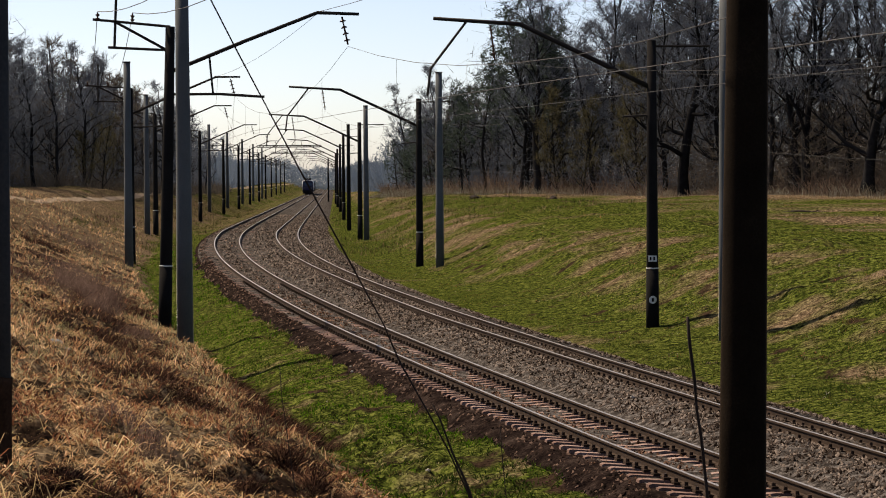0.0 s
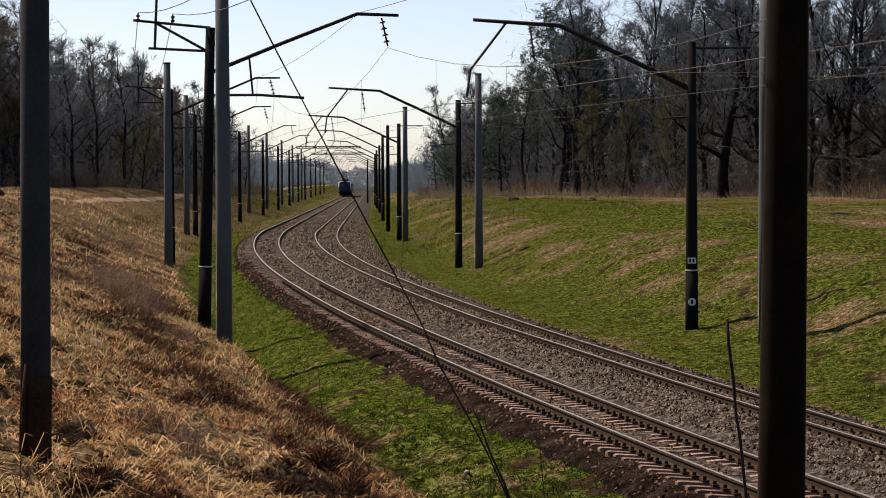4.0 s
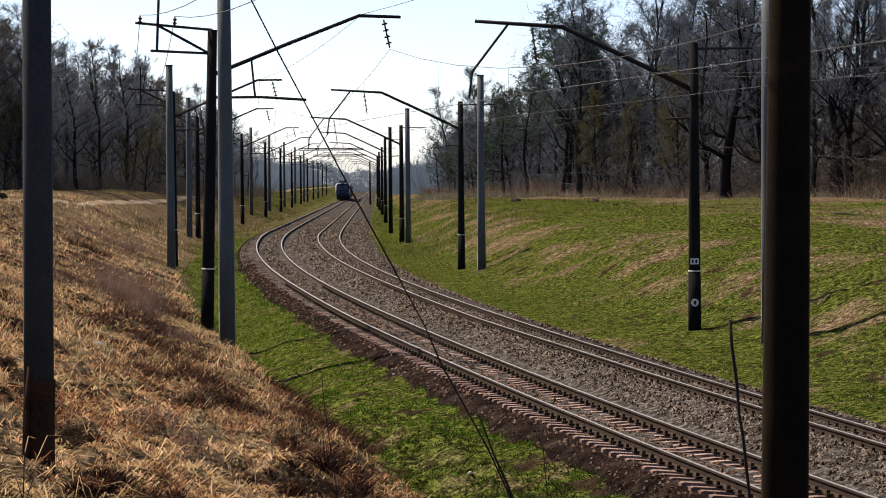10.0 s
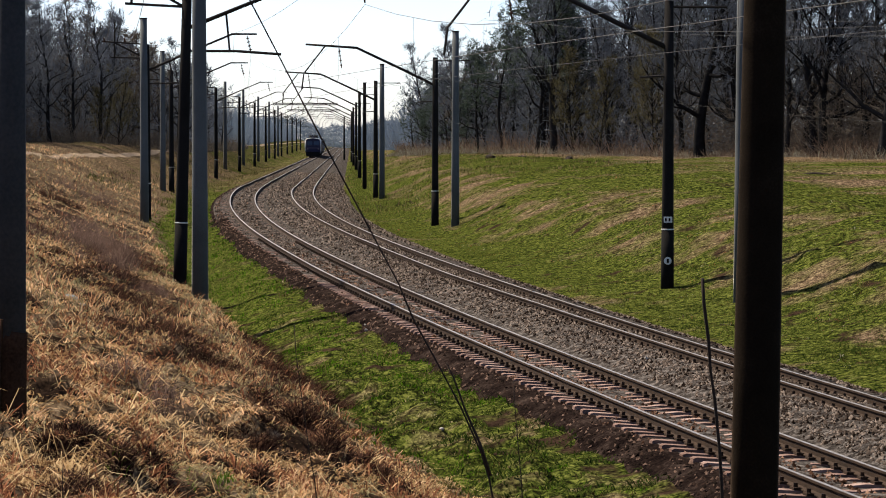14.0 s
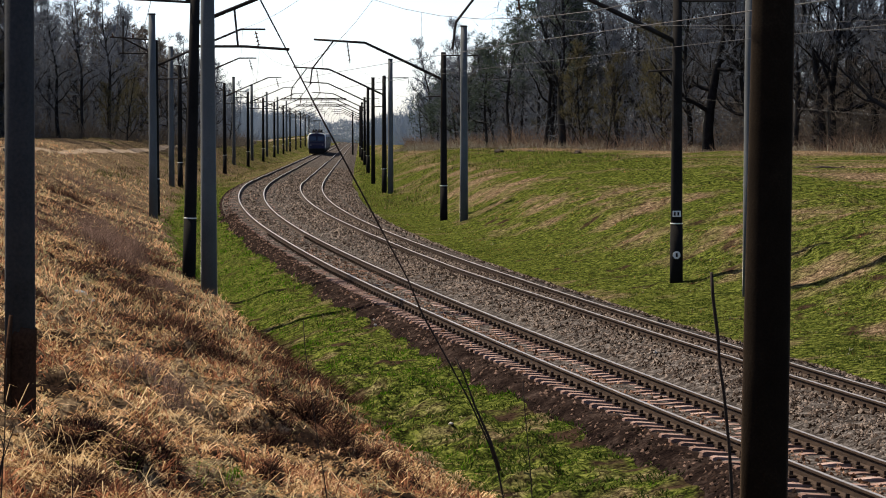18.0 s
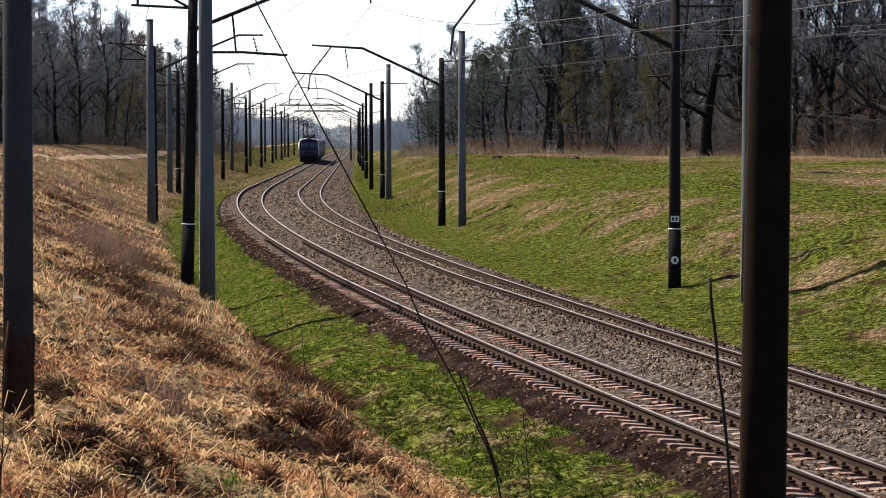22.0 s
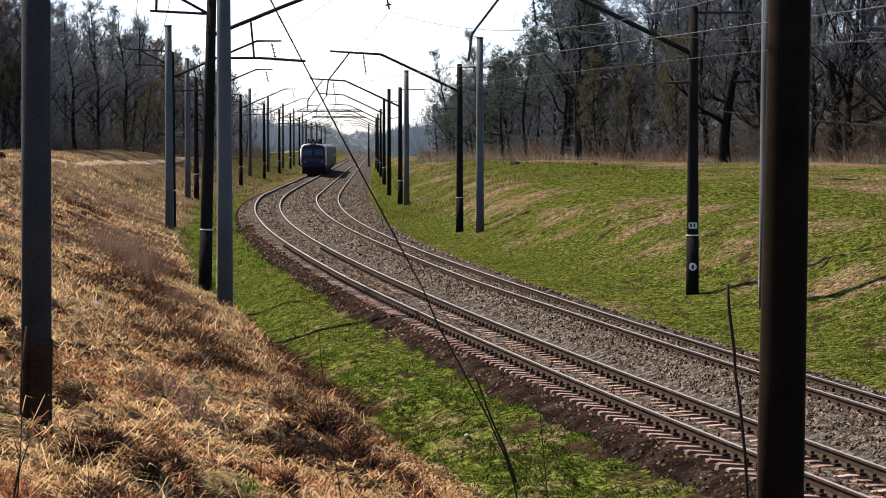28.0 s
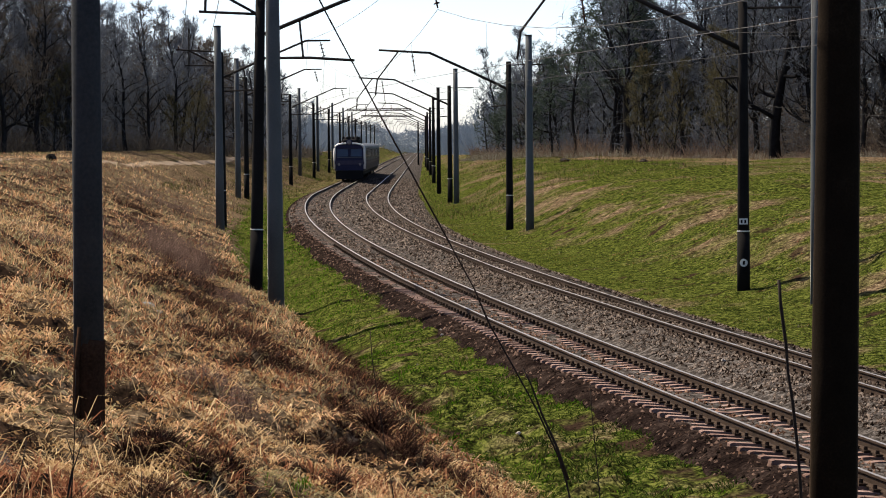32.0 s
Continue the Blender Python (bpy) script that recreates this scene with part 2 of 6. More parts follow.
def ground_material():
    """Soil under grass: the sheet's own measures of dry, green and trodden cover choose between mottled covers."""
    m = bpy.data.materials.new("grassy_ground")
    m.use_nodes = True
    n, l = m.node_tree.nodes, m.node_tree.links
    b = n["Principled BSDF"]
    b.inputs["Roughness"].default_value = 0.95
    b.inputs["Specular IOR Level"].default_value = 0.0
    co = n.new("ShaderNodeTexCoord")

    def noise_at(scale, detail=6):
        t = n.new("ShaderNodeTexNoise")
        t.inputs["Scale"].default_value, t.inputs["Detail"].default_value = scale, detail
        l.new(co.outputs["Object"], t.inputs["Vector"])
        return t.outputs["Fac"]

    fine, mid, wide, clump = noise_at(18), noise_at(1.6), noise_at(0.22), noise_at(5.5)

    def ramp(fac, stops):
        r = n.new("ShaderNodeValToRGB")
        el = r.color_ramp.elements
        while len(el) < len(stops):
            el.new(0.5)
        for e, (p, c) in zip(el, stops):
            e.position, e.color = p, (*c, 1)
        l.new(fac, r.inputs["Fac"])
        return r.outputs["Color"]

    def mixed(fac, a, c):
        x = n.new("ShaderNodeMix")
        x.data_type = "RGBA"
        l.new(fac, x.inputs["Factor"])
        l.new(a, x.inputs[6])
        l.new(c, x.inputs[7])
        return x.outputs[2]

    both = n.new("ShaderNodeMath")
    both.operation = "MULTIPLY_ADD"
    both.inputs[1].default_value = 0.5
    l.new(fine, both.inputs[0])
    h = n.new("ShaderNodeMath")
    h.operation = "MULTIPLY"
    h.inputs[1].default_value = 0.5
    l.new(clump, h.inputs[0])
    l.new(h.outputs[0], both.inputs[2])
    dry = ramp(both.outputs[0], [(0.38, (0.014, 0.0105, 0.007)), (0.47, (0.058, 0.039, 0.024)), (0.55, (0.133, 0.095, 0.058)), (0.66, (0.245, 0.186, 0.122))])
    green = ramp(both.outputs[0], [(0.42, (0.006, 0.007, 0.0024)), (0.51, (0.031, 0.041, 0.008)), (0.61, (0.105, 0.115, 0.027))])
    dirt = ramp(both.outputs[0], [(0.35, (0.15, 0.109, 0.0748)), (0.65, (0.286, 0.231, 0.177))])

    def cover(name, noise_fac, low, high):
        a = n.new("ShaderNodeAttribute")
        a.attribute_name = name
        s = n.new("ShaderNodeMath")
        s.operation = "ADD"
        l.new(a.outputs["Fac"], s.inputs[0])
        l.new(noise_fac, s.inputs[1])
        r = n.new("ShaderNodeMapRange")
        r.inputs["From Min"].default_value, r.inputs["From Max"].default_value = low, high
        l.new(s.outputs[0], r.inputs["Value"])
        return r.outputs["Result"]

    patchy = n.new("ShaderNodeMath")
    patchy.operation = "MULTIPLY_ADD"
    patchy.inputs[1].default_value = 0.9
    l.new(wide, patchy.inputs[0])
    low = n.new("ShaderNodeMath")
    low.operation = "MULTIPLY_ADD"
    low.inputs[1].default_value = 0.6
    low.inputs[2].default_value = -0.25
    l.new(mid, low.inputs[0])
    l.new(low.outputs[0], patchy.inputs[2])
    ground = mixed(cover("green", patchy.outputs[0], 0.75, 1.25), dry, green)
    ground = mixed(cover("path", mid, 0.9, 1.1), ground, dirt)
    # Near-black soil colour in hollows and grass gaps, which also deepens their shade.
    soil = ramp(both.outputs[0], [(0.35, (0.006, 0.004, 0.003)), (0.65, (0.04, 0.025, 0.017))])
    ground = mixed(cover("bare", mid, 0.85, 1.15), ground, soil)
    l.new(ground, b.inputs["Base Color"])
    bp = n.new("ShaderNodeBump")
    bp.inputs["Strength"].default_value, bp.inputs["Distance"].default_value = 0.7, 0.06
    l.new(both.outputs[0], bp.inputs["Height"])
    l.new(bp.outputs["Normal"], b.inputs["Normal"])
    return m


GROUND = ground_material()

# ---- plan: the line of the near track, as an arc that runs out into a straight ----
KAPPA = [(-120, 0.0012), (-40, 0.002), (-2, 0.0012), (26, 0.0008), (54, 0.0011), (82, 0.0013), (110, 0.0012), (132, 0.00081), (152, 0.000165), (170, 0.00015), (190, 0.0), (2600, 0.0)]
S = np.arange(-100.0, 2500.0, 1.0)
_kap = np.interp(S, [a for a, _ in KAPPA], [b for _, b in KAPPA])
TH = np.cumsum(_kap)
TH += -0.1635 - np.interp(0, S, TH)
CX, CY = np.cumsum(np.sin(TH)), np.cumsum(np.cos(TH))
CX += 3.23 - np.interp(0, S, CX)
CY += 50.69 - np.interp(0, S, CY)
CANT = np.clip(_kap / 0.001, 0, 1)
SPACING = 4.1


def at(s, u):
    """Plan place u metres to the right of the near track's axis at station s."""
    s, u = np.asarray(s, float), np.asarray(u, float)
    th = np.interp(s, S, TH)
    return np.interp(s, S, CX) + u * np.cos(th), np.interp(s, S, CY) - u * np.sin(th)


def station(x, y):
    """Station and offset of a plan place."""
    x, y = np.asarray(x, float), np.asarray(y, float)
    s = np.interp(y, CY, S)
    for _ in range(6):
        th = np.interp(s, S, TH)
        s = s + (x - np.interp(s, S, CX)) * np.sin(th) + (y - np.interp(s, S, CY)) * np.cos(th)
    th = np.interp(s, S, TH)
    return s, (x - np.interp(s, S, CX)) * np.cos(th) - (y - np.interp(s, S, CY)) * np.sin(th)


def grade(s):
    """The line falls gently away from the curve on."""
    d = np.asarray(s, float) - 110
    return -0.0055 * np.where(d > 40, d - 20, np.where(d > 0, d * d / 80, 0)) 


PROFILE = [(-2500, 6.0), (-120, 4.2), (-60, 3.6), (-30, 3.4), (-17, 3.3), (-14.6, 3.1), (-13.2, 2.62), (-11, 1.85), (-8.6, 0.85), (-6.7, 0.15), (-5.7, -0.2), (-4.9, -0.5),
           (-4.45, -0.68), (-3.9, -0.55), (-3.2, -0.42), (-2.5, -0.38), (-2.15, -0.32), (-1.95, -0.27), (-1.6, -0.5), (-1.0, -0.95), (7.4, -1.1), (8.0, -1.0), (8.8, -0.87), (10.2, -0.73), (11.5, -0.5), (13.0, 0.05), (14.6, 0.8), (16.5, 1.35), (19, 1.72), (22, 1.95), (60, 2.4), (120, 2.8), (2500, 5.0)]


def ripple(x, y, size, seed):
    """Smooth uneven relief between about -1 and 1."""
    a = 0.0
    for k in range(4):
        f, p = 2 * math.pi / size * (1.0 + 0.63 * k), seed * 1.7 + k * 2.1
        a = a + np.sin(x * f * math.cos(p) + y * f * math.sin(p) + 3 * p + 1.3 * np.sin(x * f * 0.37 + p)) * 0.45
    return a


def patches(x, y, size, seed):
    """Uneven patches without direction, between about -1.3 and 1.3: smooth noise at two sizes."""
    x, y = np.asarray(x, float), np.asarray(y, float)
    total = 0.0
    for k, (f, a) in enumerate(((2.2 / size, 1.7), (4.9 / size, 0.9))):
        px, py = x * f + 31.7 * seed + 5, y * f + 17.3 * seed + 9 * k
        ix, iy = np.floor(px), np.floor(py)
        fx, fy = px - ix, py - iy
        fx, fy = fx * fx * (3 - 2 * fx), fy * fy * (3 - 2 * fy)

        def knot(qx, qy):
            w = np.sin(qx * 127.1 + qy * 311.7 + seed * 13.7 + k) * 43758.5453
            return w - np.floor(w)

        low = knot(ix, iy) * (1 - fx) + knot(ix + 1, iy) * fx
        high = knot(ix, iy + 1) * (1 - fx) + knot(ix + 1, iy + 1) * fx
        total = total + a * (low * (1 - fy) + high * fy - 0.5) * 1.35
    return total


# Pits and humps; those near (-2.6, 20) stand in for the post's shadow.
PITS = [(-2.6, 19.8, 0.2, 0.3), (-2.75, 21.6, 0.35, 0.45), (-2.2, 19.6, -0.22, 0.5), (-1.05, 46.6, 0.3, 0.8), (-1.5, 33.4, 0.3, 0.6), (-0.9, 30.5, -0.25, 0.7), (-2.2, 16.2, 0.25, 0.35), (-1.75, 40.0, -0.2, 0.8), (-4.2, 34, 0.25, 0.6),
        (-0.35, 37.5, 0.25, 0.6), (-5.5, 43, 0.3, 0.8), (-1.3, 15.6, 0.3, 0.3), (-6.4, 55, 0.3, 0.9), (-7.0, 62, -0.2, 1.0)]


def height(x, y):
    s, u = station(x, y)
    foot = np.where(u < -3, np.interp(s, [60, 140], [0, 1.1]) * np.clip((-u - 3) / 3, 0, 1), 0)
    z = np.interp(u + foot, [a for a, _ in PROFILE], [b for _, b in PROFILE]) + grade(s)
    off = np.clip(np.maximum(-u - 2.6, u - 9.5) / 5, 0, 1)
    near = np.clip(1 - np.abs(s) / 260, 0.15, 1)
    for px, py, deep, r in PITS:
        z = z - deep * np.exp(-((x - px) ** 2 + ((y - py) / 1.5) ** 2) / r ** 2)
    z = z + np.exp(-((u + 2.1) / 0.4) ** 2) * 0.09 * patches(x, y, 2.6, 41) * np.clip((110 - s) / 30, 0, 1)
    z = z - np.interp(u, [-5.2, -4.6, -4.1, -3.5, -2.9, -2.5], [0, 0.18, 0.36, 0.24, 0.07, 0]) * np.clip((s - 4) / 6, 0, 1) * np.clip((90 - s) / 40, 0, 1)
    z = z + np.interp(u, [-7.5, -6.4, -5.6, -5.2, -4.9], [0, 0.15, 0.25, 0.2, 0]) * np.clip((s - 4) / 8, 0, 1) * np.clip((24 - s) / 5, 0, 1)
    z = z + 0.48 * np.clip((s - 148) / 22, 0, 1) * np.clip((u - 6.9) / 0.9, 0, 1) * np.clip((15 - u) / 3, 0, 1)
    z = z - 0.25 * np.clip((s - 45) / 30, 0, 1) * np.clip(u - 8, 0, 1) * np.clip((14 - u) / 3, 0, 1)
    z = z + 0.16 * patches(x, y, 8.0, 92) * np.clip((u - 15) / 5, 0, 1) * np.clip((60 - u) / 20, 0, 1)
    z = z + 0.05 * np.clip(patches(x, y, 1.9, 95) + 0.5 * patches(x, y, 4.5, 96), -0.7, 1.0) * np.clip((u - 8.6) / 1.5, 0, 1) * np.clip((32 - u) / 8, 0, 1) * np.clip((150 - s) / 40, 0, 1)
    close = np.clip((62 - y) / 18, 0, 1)
    z = z + close * np.clip((-u - 4.9) / 0.8, 0, 1) * 0.3 * np.clip(0.3 * patches(x, y, 2.3, 42) + 0.5 * patches(x, y, 1.1, 43), -0.35, 0.6)
    z = z + close * np.clip((-u - 2.4) / 0.5, 0, 1) * np.clip((u + 5.2) / 0.5, 0, 1) * 0.15 * np.clip(patches(x, y, 0.8, 44), -0.4, 0.9)
    return z + off * near * (0.08 * ripple(x, y, 5.0, 1) + np.where(u < 0, 0.07, 0.05) * ripple(x, y, 1.7, 2) + np.where(u < 0, 0.035, 0.0) * ripple(x, y, 0.7, 14)) + np.clip(np.maximum(-u - 10, u - 15) / 8, 0, 1) * 0.15 * ripple(x, y, 31.0, 3)


GREEN_SPOTS = [(-4.93, 81.3, 1.1), (-3.3, 70.5, 0.9), (-0.5, 52.5, 0.75), (0.85, 51.0, 0.6), (2.1, 44.9, 0.7), (-1.36, 58, 0.5), (-3.9, 76, 0.8), (-6.6, 92, 1.3), (3.3, 38.5, 0.4)]


def wear(x, y, s):
    """How far the ditch's grass has dulled: below 0.45 fresh green, above 1 withered."""
    w = 0.9 * patches(x, y, 2.4, 63) + 0.6 * patches(x, y, 0.8, 64) + 0.32 + 0.2 * np.clip((8 - s) / 12, 0, 1) - 0.5 * np.clip((s - 24) / 20, 0, 1)
    for cx, cy, r in GREEN_SPOTS:
        w = w - 1.5 * np.exp(-((x - cx) ** 2 + ((y - cy) / 3) ** 2) / r ** 2)
    return w


# ---- mesh helpers ----
def mesh_of(name, verts, faces, mats, smooth=False):
    me = bpy.data.meshes.new(name)
    me.from_pydata([tuple(v) for v in verts], [], [tuple(f) for f in faces])
    for m in mats if isinstance(mats, (list, tuple)) else [mats]:
        me.materials.append(m)
    if smooth:
        me.polygons.foreach_set("use_smooth", [True] * len(me.polygons))
    return me


def tri_mesh(name, verts, tris, mat):
    """A mesh from arrays of corners and triangles."""
    verts, tris = np.asarray(verts, np.float32).reshape(-1, 3), np.asarray(tris, np.int32).reshape(-1, 3)
    me = bpy.data.meshes.new(name)
    me.vertices.add(len(verts))
    me.vertices.foreach_set("co", verts.ravel())
    me.loops.add(tris.size)
    me.loops.foreach_set("vertex_index", tris.ravel())
    me.polygons.add(len(tris))
    me.polygons.foreach_set("loop_start", np.arange(0, tris.size, 3, dtype=np.int32))
    me.update()
    me.materials.append(mat)
    return me


def child(name, me, parent, label=""):
    ob = new(name, me)
    ob.parent = parent
    return tagged(ob, label)


def part(name, bm, mat, parent, label=""):
    me = bpy.data.meshes.new(name)
    bm.to_mesh(me)
    bm.free()
    me.materials.append(mat)
    return child(name, me, parent, label)


def empty(name, m, label, category, group="", kind=""):
    ob = new(name)
    ob.empty_display_size = 0.2
    ob.matrix_basis = m
    return tagged(ob, label, category, group, kind)


def tube_into(bm, points, radii, sides=6, cap=True):
    """A tube along points."""
    points = [Vector(p) for p in points]
    rings = []
    for i, p in enumerate(points):
        d = (points[min(i + 1, len(points) - 1)] - points[max(i - 1, 0)]).normalized()
        a = d.cross(Vector((0, 0, 1)) if abs(d.z) < 0.9 else Vector((1, 0, 0))).normalized()
        b = d.cross(a)
        r = radii[i] if isinstance(radii, (list, tuple)) else radii
        rings.append([bm.verts.new(p + (a * math.cos(k * 2 * math.pi / sides) + b * math.sin(k * 2 * math.pi / sides)) * r) for k in range(sides)])
    for q, w in zip(rings, rings[1:]):
        for k in range(sides):
            f = bm.faces.new((q[k], q[(k + 1) % sides], w[(k + 1) % sides], w[k]))
            f.smooth = sides > 5
    if cap:
        bm.faces.new(rings[0][::-1])
        bm.faces.new(rings[-1])
    return bm


def tube(points, radii, sides=6):
    return tube_into(bmesh.new(), points, radii, sides)


def box_into(bm, size, centre, turn=None, bevel=0.0):
    m = Matrix.Translation(centre) @ (turn or Matrix.Identity(4)) @ Matrix.Diagonal((*size, 1))
    made = bmesh.ops.create_cube(bm, size=1, matrix=m)
    if bevel:
        edges = list({e for v in made["verts"] for e in v.link_edges})
        bmesh.ops.bevel(bm, geom=edges, offset=bevel, segments=1, affect="EDGES")
    return bm


def box(size, centre, turn=None, bevel=0.0):
    return box_into(bmesh.new(), size, centre, turn, bevel)


# ---- ground: one sheet, laid out along the line; the wood's edge on the bank ----
RIGHT_EDGE = [(62, 150), (50, 168), (41, 190), (30, 225), (20, 270), (13, 320), (9, 400), (5, 560), (1, 720), (-3, 900)]
def build_ground():
    us = np.array([-2500, -600, -250, -160, -120, -90, -70, -55, -45, -38, -32, -28, -25, -22.5, *np.arange(-20.5, -10, 0.3), *np.arange(-10, -1.8, 0.2), -1.4, 2, 6, 7.4,
                   *np.arange(8, 20, 0.4), *np.arange(20, 28, 0.8), 28, 32, 37, 43, 50, 58, 67, 78, 92, 110, 140, 190, 260, 600, 2500])
    ss = np.array([*np.arange(-95, -60, 5), *np.arange(-60, -42, 0.5), *np.arange(-42, 12, 0.25), *np.arange(12, 110, 0.5), *np.arange(110, 240, 2), *np.arange(240, 800, 12), 850, 950, 1100, 1300, 1600, 2000, 2450])
    wide = np.abs(us) > 300
    verts, green, path, bare = [], [], [], []
    for i, s in enumerate(ss):
        x, y = at(np.full(len(us), s), us)
        y = np.where(wide, -900 + 4200 * i / (len(ss) - 1), y)
        x = np.where(wide, us, x)
        z = np.where(wide, np.interp(us, [a for a, _ in PROFILE], [b for _, b in PROFILE]) + grade(s), height(x, y))
        verts += list(zip(x, y, z))
        wob = 0.7 * patches(x, y, 9.0, 5) + 0.35 * patches(x, y, 2.6, 6)
        far_left = np.clip((us - 0) / -40, 0, 1)
        g_left = (1 - 0.5 * np.clip((s - 110) / 60, 0, 1)) * np.clip((us + 5.1 + 3.6 * np.clip((s - 100) / 60, 0, 1) + 0.4 * wob) / (0.7 + 2 * np.clip((s - 100) / 60, 0, 1)), 0, 1) - 0.5 * np.clip(wear(x, y, s) - 0.3, 0, 1)
        wood = np.clip((x - np.interp(y, [p[1] for p in RIGHT_EDGE], [p[0] for p in RIGHT_EDGE]) + 15 + 3 * patches(x, y, 11.0, 46)) / 7, 0, 1)
        g_right = 0.62 + 0.45 * np.exp(-((us - 9.5) / 2.2) ** 2) + 0.4 * np.exp(-((us - 22) / 4) ** 2) + 0.3 * np.clip((s - 200) / 120, 0, 1) + 0.04 * np.clip((s - 60) / 80, 0, 1) + 0.3 * patches(x, y, 8.0, 8) + 0.3 * patches(x, y, 2.6, 36) - 0.5 * wood
        # Soil shows where relief and grass are low; its darkness adds painted shade.
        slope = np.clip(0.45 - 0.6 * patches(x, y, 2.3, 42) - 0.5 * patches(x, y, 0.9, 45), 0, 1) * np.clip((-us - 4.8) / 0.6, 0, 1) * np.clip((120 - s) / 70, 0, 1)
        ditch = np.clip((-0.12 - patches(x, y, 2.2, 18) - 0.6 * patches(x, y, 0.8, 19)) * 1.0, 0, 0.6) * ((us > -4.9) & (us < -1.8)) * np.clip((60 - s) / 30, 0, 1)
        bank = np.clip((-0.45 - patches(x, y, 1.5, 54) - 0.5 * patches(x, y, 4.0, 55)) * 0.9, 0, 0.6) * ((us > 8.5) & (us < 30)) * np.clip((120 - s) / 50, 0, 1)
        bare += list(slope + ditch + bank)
        green += list(np.where(us < 3, np.maximum(g_left, 0.3 * np.clip((s - 120) / 60, 0, 1) + 0.3 * np.clip((s - 200) / 120, 0, 1) + 0.15 * patches(x, y, 5.0, 47) + 0.3 * np.clip((-us - 15) / 8, 0, 1) + 0.08 * patches(x, y, 6.0, 9)), g_right))
        track = np.exp(-((us + 13.6 + 0.12 * max(0, 120 - s) + 0.4 * np.sin(s / 17)) / 0.5) ** 2)
        path += list(np.where((us < -10) & (s > 60), track, 0))
    n = len(us)
    faces = [(i * n + j, i * n + j + 1, (i + 1) * n + j + 1, (i + 1) * n + j) for i in range(len(ss) - 1) for j in range(n - 1)]
    me = mesh_of("ground", verts, faces, GROUND, True)
    for name, values in (("green", green), ("path", path), ("bare", bare)):
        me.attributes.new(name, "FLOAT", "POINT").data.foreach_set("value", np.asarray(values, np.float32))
    tagged(new("ground", me), "cutting of dry brown and fresh green spring grass", "ground", kind="structure")


build_ground()


# ---- railway: ballast, rails, sleepers ----
def rail_top(s, off):
    """Height of the running surface over a rail's offset from the near axis; the outer rails stand higher in the curve."""
    c = np.interp(s, S, CANT)
    lift = {-0.796: 0.127 * c, 0.796: 0 * c, SPACING - 0.796: -0.2 + 0.25 * c, SPACING + 0.796: -0.2 + 0 * c}[off]
    return lift + grade(s)


def bed(s, u):
    """Height of the ballast at station s, offset u."""
    c = np.interp(s, S, CANT)
    flat = np.interp(u, [-2.6, -2.3, -2.0, -1.65, -1.3, 1.4, 1.9, 2.4, 2.75, 5.5, 6.1, 7.9], [-0.9, -0.62, -0.42, -0.285, -0.232, -0.23, -0.265, -0.35, -0.365, -0.375, -0.46, -1.08])
    near = np.where((u > -2.9) & (u < 1.6), 0.08 * (0.8 - np.maximum(u, -1.5)), 0) * c * np.clip((u + 2.9) / 1.2, 0, 1)
    far = np.where((u > 1.5) & (u < 6.2), 0.155 * (4.9 - u), 0) * c * np.clip((u - 1.5) / 1.2, 0, 1)
    return flat + near + far + grade(s) + 0.045 * np.clip((s - 2) / 30, 0, 1) * (np.abs(u) < 1.5)


